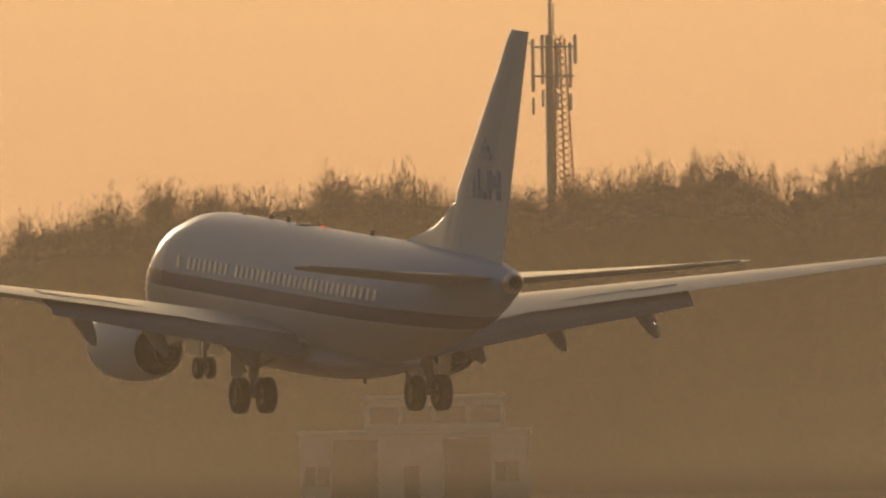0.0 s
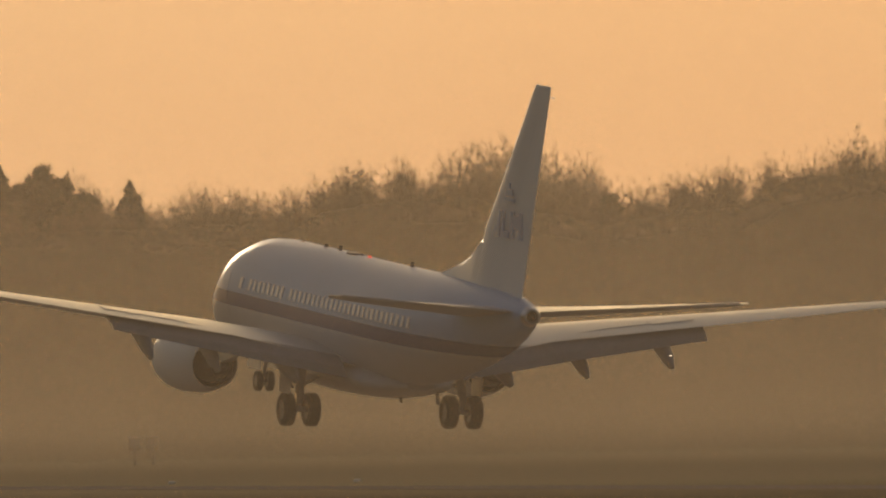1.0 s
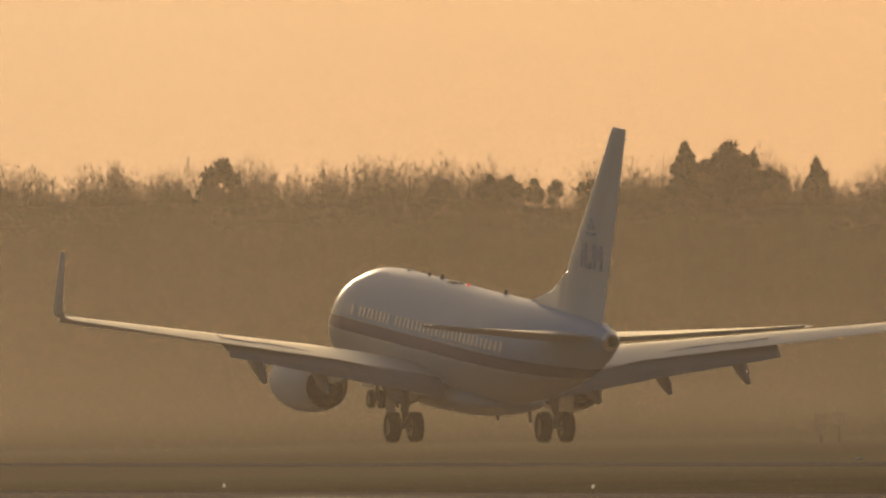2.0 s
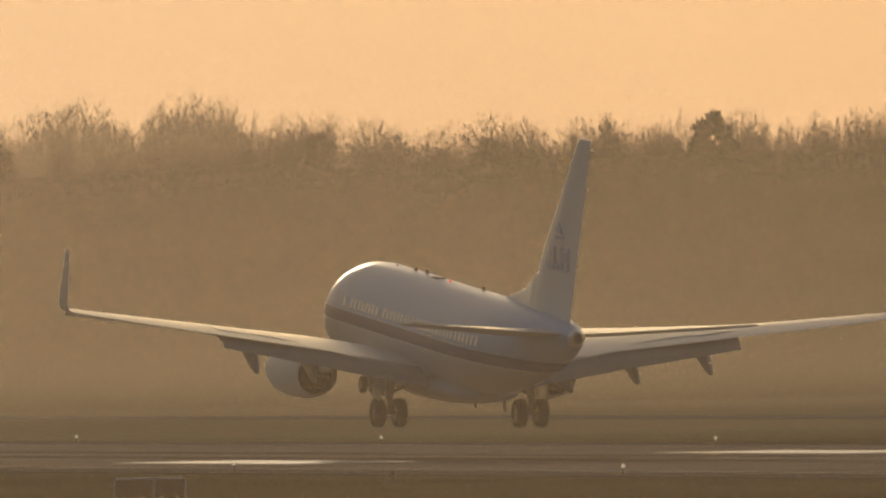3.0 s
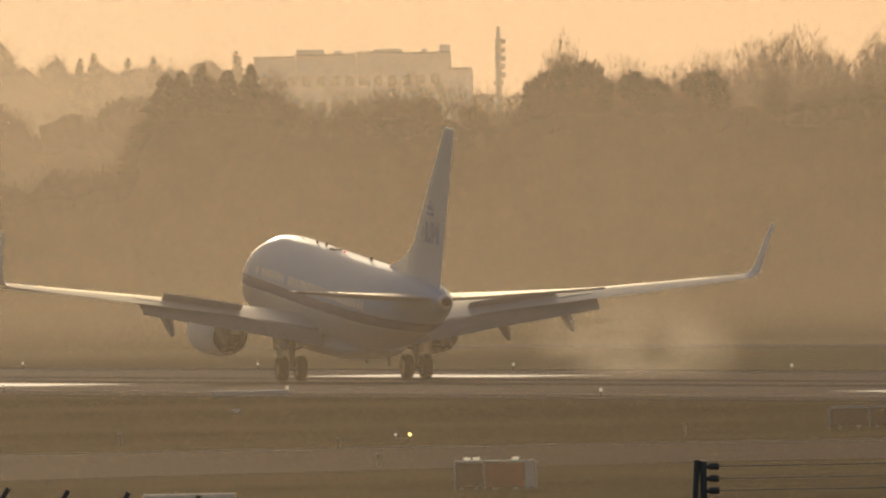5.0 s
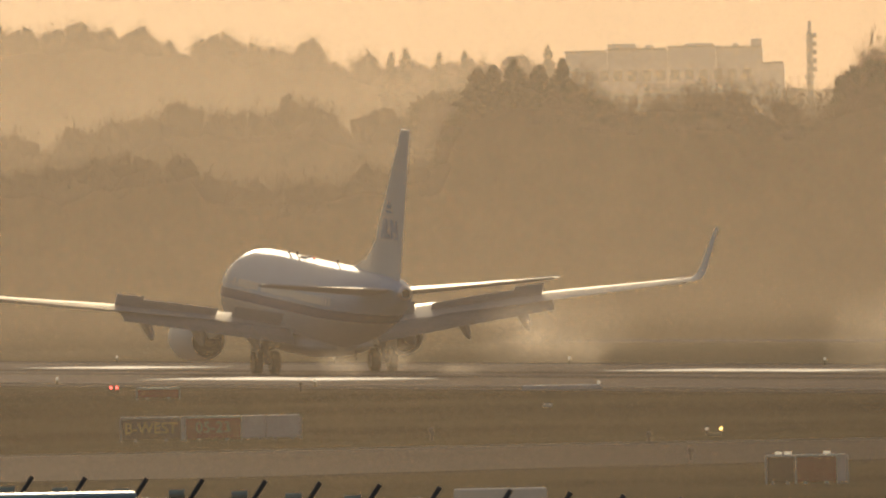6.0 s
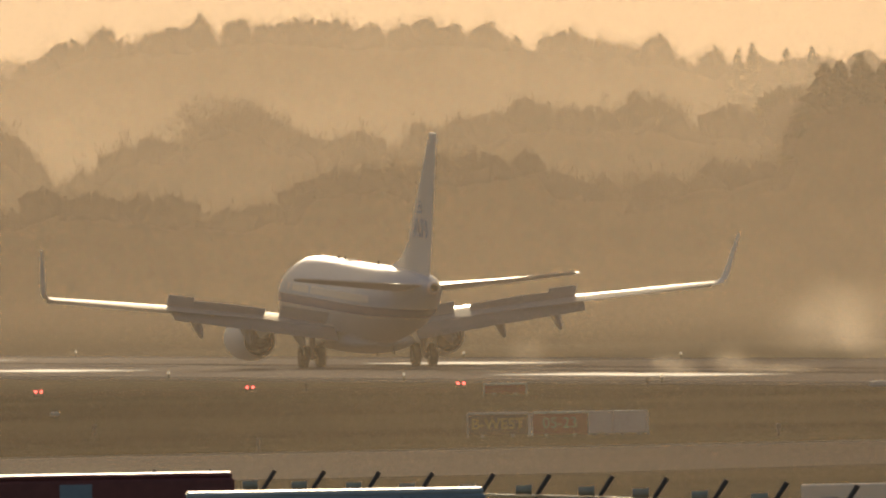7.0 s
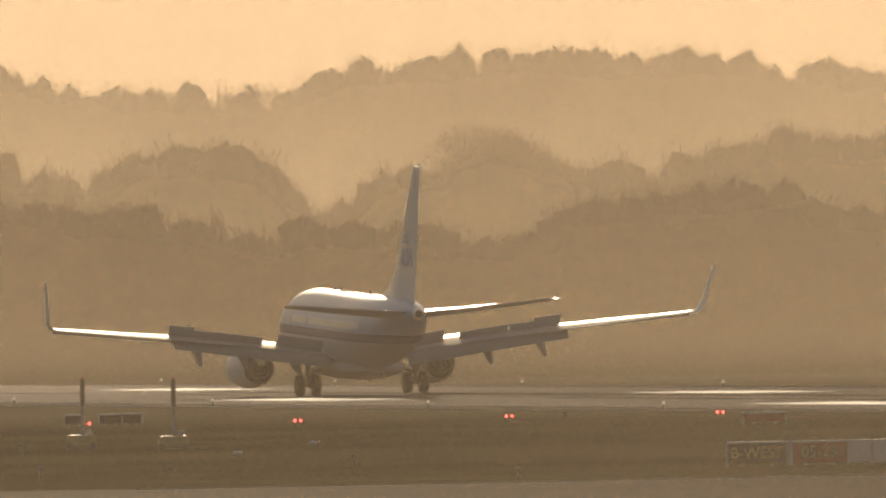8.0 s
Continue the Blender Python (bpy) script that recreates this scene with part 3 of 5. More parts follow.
def woods(name, label, table, radius, g0, g1, step, rows, size, seed=1):
    """One mesh of leafless trees in rows (distance before the crest, fall of the treetops)."""
    rng = np.random.default_rng(seed)
    pv, pt, count = [], [], [0]
    far = radius / 1900.0

    def put(arrays, at, s, wide, turn):
        c, sn = math.cos(turn), math.sin(turn)
        m = np.array([[c, -sn, 0], [sn, c, 0], [0, 0, 1.0]]) * np.array([s * wide, s * wide, s])
        for v, t in arrays:
            pv.append(v @ m.T + np.array(at))
            pt.append(t + count[0])
            count[0] += len(v)

    for ahead, fall in rows:
        g = g0 + rng.uniform(0, step)
        while g > g1:
            a = az(g)
            rr = radius - ahead + rng.uniform(-7, 7)
            top = crest(table, radius, g) + (rng.uniform(-0.5, 1.2) - fall) * far
            h = size * rng.uniform(0.8, 1.25)
            slim = rng.random() < (0.14 if g > -4400 else 0.03)
            q = SLIM[rng.integers(3)] if slim else (LACY if far == 1.0 and g > -4380 and fall < 3 else CROWNS)[rng.integers(7)]
            put(q, polar(a, rr, top - h + (0.2 if slim else 0.0)), h / 11.0, rng.uniform(0.8, 1.15), rng.uniform(0, 6.28))
            g -= step * rng.uniform(0.6, 1.4)
    tagged(tri_object(name, np.concatenate(pv), np.concatenate(pt), M_BARK), label, "woodland", kind="stuff")


woods("near_woods", "leafless brown woods along the airfield edge", NEAR_TOP, NEAR_R, 1750, -6750, 66, ((0, 0.0), (16, 0.8), (60, 3.4)), 9.5, seed=2)
woods("valley_woods", "leafless woods in haze behind the airfield", MID_TOP, MID_R, -4250, -6750, 56, ((0, 0.0), (20, 1.6)), 12.0, seed=3)
woods("far_woods", "pale hazy woods on the far hill", FAR_TOP, FAR_R, -4350, -6800, 48, ((0, 0.0), (22, 1.8)), 12.0, seed=4)


def tree(kind, name, label, g, top, r, h, width=1.0, seed=0):
    """One tree whose top stands at an angular height on the skyline."""
    rng = np.random.default_rng(seed)
    a = az(g)
    zt = 6.0 + top * r / F
    if kind == "oak" and 2200 < r < 2400:
        h, width = zt - land(a, r) + 0.3, width * h / (zt - land(a, r))
    e = thing(name, label, "tree", polar(a, r, zt - h))
    if kind == "fir":
        arr = conifer(rng, h, h * 0.26 * width, 620)
    elif kind == "dome":
        arr = evergreen(rng, h, h * 0.36 * width)
    elif kind == "poplar":
        arr = crown_tree(rng, h, h * 0.13, 420, limbs=5, fine=0.03, upright=1.5)
    else:
        arr = crown_tree(rng, h, h * 0.46 * width, 1700, limbs=9, fine=0.032, upright=0.12, twig=0.034, deep=0.26)
    for nm, (v, t), m in (("trunk", arr[0], M_BARK), ("crown", arr[1], M_FIR if kind in ("fir", "dome") else M_BARK)):
        o = tri_object(nm, v, t, m)
        o.parent = e
    return e


for k, (kind, g, top, r, h, w) in enumerate((
        ("oak", -490, 380, 2300, 10, 0.8), ("oak", -440, 396, 2300, 11, 0.8), ("oak", -385, 396, 2300, 11, 0.8), ("oak", -330, 380, 2300, 10, 0.8), ("oak", -285, 362, 2300, 9, 0.7), ("dome", -238, 300, 1890, 7, 0.7),
        ("dome", -1245, 388, 1893, 12, 0.6), ("fir", -1322, 342, 1895, 10, 1.5), ("dome", -1286, 344, 1897, 9, 0.7), ("dome", -1205, 342, 1896, 9, 0.7), ("dome", -1170, 318, 1894, 7, 0.7), ("fir", -1090, 312, 1895, 7, 1.4), ("oak", -1190, 352, 2300, 10, 1.0), ("oak", -1400, 330, 2300, 9, 1.3), ("oak", -980, 318, 2300, 8, 1.2),
        ("dome", -1667, 316, 1890, 7, 0.7), ("dome", -1635, 316, 1892, 7, 0.6), ("dome", -1590, 314, 1890, 7, 0.45), ("dome", -1553, 312, 1890, 7, 0.45), ("dome", -1490, 308, 1890, 7, 0.5),
        ("dome", -2140, 357, 1900, 9, 0.8), ("oak", -2090, 341, 2300, 9, 0.8), ("poplar", -1890, 340, 1905, 10, 1.0), ("poplar", -1960, 332, 1905, 9, 1.0), ("poplar", -2330, 338, 1905, 9, 1.0),
        ("oak", -3315, 376, 2300, 10, 0.9), ("oak", -3265, 388, 2300, 11, 1.0), ("oak", -3210, 378, 2300, 10, 0.9), ("oak", -3113, 386, 2300, 10, 0.7), ("oak", -3075, 391, 2300, 11, 0.7), ("oak", -3030, 388, 2300, 11, 0.7), ("oak", -3000, 365, 2300, 9, 0.8),
        ("oak", -2890, 345, 2300, 9, 1.0), ("oak", -2740, 337, 2300, 9, 1.2), ("oak", -2960, 345, 2300, 9, 1.0), ("oak", -3425, 352, 2300, 9, 1.1), ("oak", -3555, 338, 2300, 9, 1.2), ("oak", -3370, 332, 2300, 8, 1.0), ("oak", -2480, 330, 2300, 8, 1.1),
        ("poplar", -3682, 384, 1935, 12, 1.0), ("poplar", -3666, 372, 1935, 12, 1.0), ("dome", -3672, 354, 1895, 13, 0.85), ("dome", -3700, 330, 1897, 11, 0.7), ("dome", -3640, 330, 1893, 11, 0.7), ("dome", -3545, 318, 1892, 7, 0.9), ("dome", -3510, 308, 1892, 7, 0.8), ("dome", -3418, 320, 1892, 7, 0.9),
        ("fir", -4378, 304, 1890, 10, 1.9), ("fir", -4350, 309, 1892, 10, 1.6), ("fir", -4312, 321, 1890, 10, 1.7), ("fir", -4268, 308, 1894, 10, 2.0), ("fir", -4228, 318, 1891, 10, 1.6), ("dome", -4385, 285, 1890, 9, 0.6), ("dome", -4330, 295, 1895, 9, 0.7), ("dome", -4190, 295, 1892, 9, 0.8),
        ("fir", -4252, 345, 2950, 18, 0.9), ("fir", -4400, 338, 2950, 17, 0.9), ("fir", -4445, 336, 2950, 17, 0.9), ("fir", -4505, 345, 2950, 17, 0.9), ("fir", -4530, 336, 2950, 17, 0.9), ("dome", -4452, 298, 2600, 14, 0.8),
        ("oak", -5450, 282, 2440, 12, 0.9), ("oak", -5395, 276, 2440, 12, 0.9), ("oak", -4760, 378, 3320, 14, 1.2), ("oak", -5985, 358, 3320, 12, 1.3), ("oak", -5830, 356, 3320, 12, 1.4))):
    tree(kind, {"oak": "bare_tree", "poplar": "bare_poplar", "fir": "fir_tree", "dome": "evergreen_tree"}[kind],
         {"oak": "spreading leafless tree standing above the woods", "poplar": "slim leafless tree above the woods", "fir": "dark pointed fir at the edge of the woods",
          "dome": "dense rounded dark evergreen at the edge of the woods"}[kind], g, top, r, h, w, seed=k + 20)


# ---- the aeroplane: x forward, y left, z up from the main wheels' contact; stations run aft from the nose ----
def ap(aft, y, z):
    return Vector((16.6 - aft, y, z))


PROFILE = ((0.0, 0.06, 2.78, 2.64), (0.25, 0.48, 3.16, 2.24), (0.8, 0.92, 3.58, 1.86), (1.5, 1.24, 3.98, 1.62), (2.4, 1.53, 4.56, 1.46), (3.4, 1.74, 5.12, 1.36), (4.6, 1.85, 5.40, 1.31), (6.0, 1.88, 5.48, 1.29),
           (10.0, 1.88, 5.48, 1.29), (15.0, 1.88, 5.48, 1.29), (16.8, 1.88, 5.48, 1.31), (18.4, 1.88, 5.49, 1.42), (20.0, 1.88, 5.50, 1.56), (21.6, 1.87, 5.51, 1.72), (23.4, 1.82, 5.52, 1.98), (25.2, 1.68, 5.52, 2.33), (27.0, 1.45, 5.52, 2.75), (28.8, 1.15, 5.48, 3.22),
           (30.2, 0.86, 5.40, 3.65), (31.4, 0.58, 5.27, 4.10), (32.3, 0.34, 5.14, 4.46))


def hull_ring(aft, w, top, bot, n=40):
    mid = bot + (top - bot) * 0.53
    ring = []
    for k in range(n):
        t = 2 * math.pi * k / n
        s = math.sin(t)
        ring.append(ap(aft, w * math.cos(t), mid + s * ((top - mid) if s > 0 else (mid - bot))))
    return ring


def hull_width(aft, z):
    for p, q in zip(PROFILE, PROFILE[1:]):
        if p[0] <= aft <= q[0]:
            f = (aft - p[0]) / (q[0] - p[0])
            w, top, bot = (p[k] + (q[k] - p[k]) * f for k in (1, 2, 3))
            mid = bot + (top - bot) * 0.53
            s = (z - mid) / ((top - mid) if z > mid else (mid - bot))
            return w * math.sqrt(max(0.0, 1 - s * s))
    return 0.0


def foil(n=14):
    """Section points round a wing, of (chord fraction, thickness)."""
    up = []
    for k in range(n + 1):
        x = (1 - math.cos(math.pi * k / n)) / 2
        y = 5 * (0.2969 * math.sqrt(x) - 0.126 * x - 0.3516 * x * x + 0.2843 * x ** 3 - 0.1036 * x ** 4)
        up.append((x, y))
    return [(x, y * 1.1) for x, y in up[::-1]] + [(x, -y * 0.8) for x, y in up[1:-1]]


FOIL = foil()


def wing_ring(aft, y, z, chord, thick, lean=0.0, origin=Vector((0, 0, 0)), twist=0.0):
    """A section at its leading edge; lean turns it from level (0) to upright (90) for a winglet."""
    out = []
    c, s = math.cos(lean), math.sin(lean)
    sg = 1 if y >= 0 else -1
    for fx, ft in FOIL:
        h = ft * thick * chord - fx * chord * math.sin(twist)
        out.append(ap(aft + fx * chord, y - sg * s * h, z + c * h) - origin)
    return out


def build_airliner():
    plane = thing("airliner", "twin-engined airliner in blue and white landing with flaps down", "aeroplane")
    # body
    part("fuselage", loft([hull_ring(*p) for p in PROFILE]), M_FUSELAGE, plane, "light blue upper hull with a dark blue stripe over pale grey")
    bm = loft([[ap(a, w * math.cos(2 * math.pi * k / 24), 1.62 + d * math.sin(2 * math.pi * k / 24)) for k in range(24)]
               for a, w, d in ((9.6, 0.5, 0.15), (10.6, 1.5, 0.42), (12.5, 2.12, 0.62), (15.5, 2.22, 0.66), (18.0, 2.1, 0.62), (20.0, 1.4, 0.4), (21.0, 0.5, 0.15))])
    part("wing_fairing", bm, M_GREYP, plane, "pale grey belly fairing")
    pane = None
    for side in (1, -1):
        for k in range(37):
            aft = 6.42 + 0.505 * k
            if k in (1, 10):
                continue
            y = hull_width(aft, 4.0)
            if pane is None:
                bm = bmesh.new()
                box(bm, -0.13, -0.02, -0.19, 0.13, 0.02, 0.19, bevel=0.015)
                pane = finish("cabin_window", bm, M_PANE_LIT, smooth=False)
            o = new("cabin_window", pane)
            o.parent = plane
            o.location = ap(aft, side * (y + 0.012), 4.0)
            o.rotation_euler = (side * 0.22, 0, 0)
    for side in (1, -1):
        for a0, w, z0, z1 in ((4.1, 0.86, 2.75, 4.55), (27.2, 0.76, 2.9, 4.4)):
            y0 = hull_width(a0, 3.6)
            bm = loft([[ap(a0 + da, side * (hull_width(a0 + da, z) + off), z) for da, off in ((0, 0.012), (w, 0.012), (w, -0.02), (0, -0.02))] for z in np.linspace(z0, z1, 7)])
            part("cabin_door", bm, M_FUSELAGE, plane, "flush cabin door")
    for side in (1, -1):
        for k in range(3):
            bm = loft([[ap(1.75 + 0.30 * k + da, side * (hull_width(1.75 + 0.30 * k + da, z) + off), z) for da, off in ((0, 0.015), (0.27, 0.015), (0.27, -0.03), (0, -0.03))] for z in (3.45, 3.6, 3.75, 3.88)])
            part("cockpit_window", bm, M_GLASSDARK, plane)
    # tail cone outlet
    part("exhaust_outlet", lathe(((-15.55, 0.36), (-15.72, 0.345), (-15.92, 0.26), (-15.92, 0.20), (-15.74, 0.19)), (0, 0, 4.80), n=20), M_METAL, plane, "bare metal auxiliary exhaust outlet")
    # Black plug added to stand for the shade deep in the outlet.
    part("exhaust_shade_disc", lathe(((-15.76, 0.20), (-15.77, 0.10), (-15.77, 0.01)), (0, 0, 4.80), n=20), M_TYRE, plane, "black disc for the shade inside the exhaust outlet")
    # fin and rudder
    fin = ((5.15, 26.4, 4.6, 0.10), (6.2, 26.9, 4.55, 0.10), (7.4, 27.5, 4.5, 0.10), (9.0, 28.95, 3.62, 0.10), (11.0, 30.75, 2.48, 0.10), (12.22, 31.78, 1.62, 0.10), (12.44, 32.02, 1.36, 0.07))
    sec = []
    for z, le, ch, th in fin:
        te = 31.25 + (z - 5.15) * (33.5 - 31.25) / (12.48 - 5.15)
        chord = (te - le) * 0.70
        sec.append([ap(le + fx / 1.0 * chord, ft * th * (te - le), z) for fx, ft in FOIL])
    finob = part("fin", loft(sec), M_WHITE, plane, "white tail fin")
    sec = []
    for z, le, ch, th in fin:
        te = 31.25 + (z - 5.15) * (33.5 - 31.25) / (12.48 - 5.15)
        x0 = le + (te - le) * 0.64
        hw = th * (te - le) * 0.30
        sec.append([ap(x0, hw, z), ap(x0 + (te - x0) * 0.5, hw * 0.62, z), ap(te, 0.015, z), ap(te, -0.015, z), ap(x0 + (te - x0) * 0.5, -hw * 0.62, z), ap(x0, -hw, z)])
    part("rudder", loft(sec), M_WHITE, plane, "white rudder")
    sec = []
    for aft, z, w in ((22.5, 5.50, 0.04), (24.0, 5.82, 0.10), (25.3, 6.14, 0.17), (26.4, 6.58, 0.24), (27.2, 7.00, 0.26), (28.1, 7.25, 0.26)):
        sec.append([ap(aft, w, 5.05), ap(aft, w * 0.7, z - 0.15), ap(aft - 0.06, 0, z), ap(aft, -w * 0.7, z - 0.15), ap(aft, -w, 5.05)])
    part("dorsal_fin", loft(sec), M_WHITE, plane, "white fillet before the tail fin")
    def skin(z, aft):
        zs = [f[0] for f in fin]
        le = np.interp(z, zs, [f[1] for f in fin])
        te = 31.25 + (z - 5.15) * (33.5 - 31.25) / (12.48 - 5.15)
        f = (aft - le) / (te - le)
        full = 0.10 * (te - le)
        return full * np.interp(f, (0, 0.1, 0.3, 0.5, 0.64, 0.82, 1.0), (0.05, 0.36, 0.50, 0.44, 0.33, 0.20, 0.02)) + 0.015

    def decal(plates, label):
        for side in (1, -1):
            bm = bmesh.new()
            for a0, a1, z0, z1 in plates:
                loft([[ap(a, side * (skin(z, a) + off), z) for z, off in ((z0, 0.012), (z1, 0.012), (z1, -0.02), (z0, -0.02))] for a in np.linspace(a0, a1, 4)], bm=bm)
            part("emblem", bm, M_LOGO, finob, label, smooth=False)

    decal(((28.75, 29.3, 7.22, 8.12), (29.5, 29.72, 7.22, 8.12), (29.72, 30.15, 7.22, 7.45), (30.35, 30.62, 7.22, 8.12), (30.62, 31.05, 7.55, 8.0), (31.05, 31.32, 7.22, 8.12)), "blue emblem bars")
    decal(((29.7, 30.6, 8.42, 8.55), (29.85, 30.45, 8.63, 8.84), (30.1, 30.2, 8.86, 9.06)), "small blue emblem above the bars")
    part("static_wick", rodded(ap(32.9, 0, 12.12), ap(33.9, 0, 12.09), 0.03, 0.012), M_METAL, plane)
    # tailplane
    for side in (1, -1):
        org = ap(28.4, side * 0.7, 4.95)
        sec = [wing_ring(a, side * y, z - 0.095 * c, c, t, origin=org, twist=-0.095) for a, y, z, c, t in ((27.6, 0.4, 4.92, 4.2, 0.10), (29.0, 2.4, 5.05, 3.35, 0.095), (31.2, 5.5, 5.30, 2.05, 0.09), (32.2, 6.95, 5.43, 1.35, 0.085), (32.75, 7.17, 5.46, 0.82, 0.06))]
        hs = part("tailplane", loft(sec), M_GREYP, plane, "grey tailplane with a bright leading edge", at=org)
        sec = [[ap(a, side * y, z + 0.02) - org, ap(a, side * y, z - 0.06) - org, ap(a + c, side * y, z + 0.02) - org, ap(a + c, side * y, z + 0.05) - org]
               for a, y, z, c in ((31.4, 0.9, 4.93, 0.7), (32.0, 3.5, 5.13, 0.62), (32.95, 6.9, 5.42, 0.45))]
        part("elevator", loft(sec), M_GREYP, hs)
    # wings
    for side in (1, -1):
        org = ap(14.6, side * 1.7, 1.95)
        P = lambda a, y, z: ap(a, side * y, z) - org
        plan = ((10.55, 1.2, 2.05, 7.75, 0.125), (12.0, 3.5, 2.50, 6.05, 0.12), (13.35, 5.7, 2.86, 4.6, 0.115), (15.6, 9.7, 3.30, 3.55, 0.11), (17.75, 13.5, 3.72, 2.5, 0.105), (19.65, 16.9, 4.10, 1.52, 0.10))
        wing = part("wing", loft([wing_ring(a, side * y, z, c, t, origin=org, twist=0.0) for a, y, z, c, t in plan]), M_GREYP, plane, "long grey wing swept back and upwards", at=org)
        wing.name = "left_wing" if side > 0 else "right_wing"
        sec = [wing_ring(a, side * y, z, c, 0.085, lean=l, origin=org) for a, y, z, c, l in
               ((19.65, 16.9, 4.10, 1.52, 0.1), (19.95, 17.16, 4.18, 1.38, 0.5), (20.28, 17.33, 4.40, 1.22, 1.05), (20.75, 17.44, 4.90, 1.02, 1.3), (21.55, 17.60, 5.85, 0.76, 1.32), (22.12, 17.72, 6.50, 0.52, 1.32), (22.3, 17.74, 6.62, 0.3, 1.32))]
        part("winglet", loft(sec), M_WHITE, wing, "white blended winglet")
        # slats
        sec = []
        for a, y, z, c, t in plan[2:]:
            ch = 0.16 * c
            sec.append([P(a - 0.42 * ch, y, z - 0.20), P(a + 0.1 * ch, y, z + 0.02), P(a + 0.9 * ch, y, z + 0.10), P(a + 0.6 * ch, y, z - 0.02), P(a + 0.05 * ch, y, z - 0.16)])
        part("slat", loft(sec), M_METAL, wing, "bright metal leading-edge slat")
        # flaps: a main panel and a smaller one behind it
        def flap(y0, y1, a0, a1, z0, z1, c0, c1, droop, nm):
            s = []
            for y, a, z, c in ((y0, a0, z0, c0), (y1, a1, z1, c1)):
                d = radians(droop)
                s.append([P(a + f * c * math.cos(d) + h * c * math.sin(d), y, z - f * c * math.sin(d) + h * c * math.cos(d)) for f, h in ((0, 0.0), (0.04, 0.09), (0.25, 0.14), (0.6, 0.09), (1.0, 0.01), (1.0, -0.01), (0.5, -0.03), (0.08, -0.07))])
            part(nm, loft(s), M_FLAP, wing)
        flap(2.0, 5.6, 17.75, 17.5, 2.32, 2.78, 1.0, 0.95, 16, "inboard_flap")
        flap(2.05, 5.62, 18.70, 18.40, 2.05, 2.52, 0.62, 0.58, 32, "inboard_aft_flap")
        flap(5.55, 10.5, 17.48, 18.70, 2.80, 3.35, 0.95, 0.68, 17, "outboard_flap")
        flap(5.6, 10.45, 18.38, 19.34, 2.53, 3.16, 0.56, 0.42, 34, "outboard_aft_flap")
        # flap track fairings
        for y, a, z, tipa, tipz in ((9.14, 17.2, 2.95, 20.1, 2.02), (6.48, 16.2, 2.60, 19.1, 1.67), (3.75, 16.2, 2.1, 19.3, 1.50)):
            sec = []
            for f, w, h in ((0.0, 0.05, 0.06), (0.15, 0.17, 0.24), (0.45, 0.22, 0.34), (0.7, 0.19, 0.36), (0.88, 0.12, 0.26), (1.0, 0.02, 0.03)):
                ca = a + (tipa - a) * f
                cz = z + (tipz - z) * f ** 1.7 + 0.05
                sec.append([P(ca, y + w * math.cos(2 * math.pi * k / 12), cz + h * math.sin(2 * math.pi * k / 12)) for k in range(12)])
            part("flap_track_fairing", loft(sec), M_FLAP, wing)
        # spoilers, hinged at their front edge
        hinge = lambda v: P(float(np.interp(v, (2.1, 4.7, 6.3, 7.8, 10.5), (16.30, 16.28, 16.75, 17.0, 17.6))), v, float(np.interp(v, (2.1, 4.7, 6.3, 7.8, 9.3, 10.5), (2.38, 2.80, 3.03, 3.25, 3.41, 3.55))))
        for y0, y1, c, late, nm in ((2.1, 4.5, 0.85, True, "inboard_spoiler"), (5.25, 6.50, 0.58, False, "spoiler"), (6.505, 7.79, 0.57, False, "spoiler"), (7.795, 9.05, 0.56, False, "spoiler"), (9.06, 10.4, 0.74, True, "outboard_spoiler")):
            h0, h1 = hinge(y0), hinge(y1)
            bm = bmesh.new()
            d = (h1 - h0)
            back = Vector((-c, 0, -0.04 * c))
            up = Vector((0, 0, 0.05))
            q = [Vector((0, 0, 0)), d, d + back, back]
            lo = [bm.verts.new(p) for p in q]
            hi = [bm.verts.new(p + up * (1.0 if k < 2 else 0.5)) for k, p in enumerate(q)]
            bm.faces.new(lo)
            bm.faces.new(hi)
            for k in range(4):
                bm.faces.new((lo[k], lo[(k + 1) % 4], hi[(k + 1) % 4], hi[k]))
            bmesh.ops.recalc_face_normals(bm, faces=bm.faces)
            sp = part(nm, bm, M_GREYP, wing, "hinged speed brake panel", at=h0, smooth=False)
            SPOILERS.append((sp, late, h0.copy(), (d * side).normalized()))
        WINGS.append((wing, side, org.copy()))
        # engine
        ec = P(10.0, 4.83, 1.56)
        eng = part("engine_cowling", lathe(((0.62, 0.80), (0.68, 0.90), (0.60, 1.0), (0.2, 1.07), (-0.8, 1.10), (-2.0, 1.03), (-2.9, 0.89), (-3.35, 0.80), (-3.34, 0.77), (-2.6, 0.82), (-1.5, 0.85), (-0.4, 0.80), (0.62, 0.80)), ec, n=36),
                   M_WHITE, wing, "white engine cowling")
        part("intake_lip", lathe(((0.40, 1.035), (0.64, 0.99), (0.72, 0.90), (0.66, 0.79), (0.5, 0.79)), ec, n=36), M_METAL, wing, "polished metal intake lip")
        part("engine_core", lathe(((-1.8, 0.62), (-2.8, 0.60), (-3.6, 0.52), (-4.15, 0.40), (-4.14, 0.36), (-3.5, 0.34), (-3.5, 0.02)), ec, n=28), M_DARKMETAL, wing, "sooty metal core nozzle")
        # Black disc added across the fan nozzle in place of the shade within.
        part("nozzle_shade_disc", lathe(((-2.75, 0.81), (-2.8, 0.5), (-2.82, 0.05)), ec, n=28), M_TYRE, wing, "black disc for the shade inside the fan nozzle")
        part("exhaust_cone", lathe(((-3.4, 0.30), (-4.3, 0.20), (-4.75, 0.05), (-4.8, 0.005)), ec, n=20), M_DARKMETAL, wing)
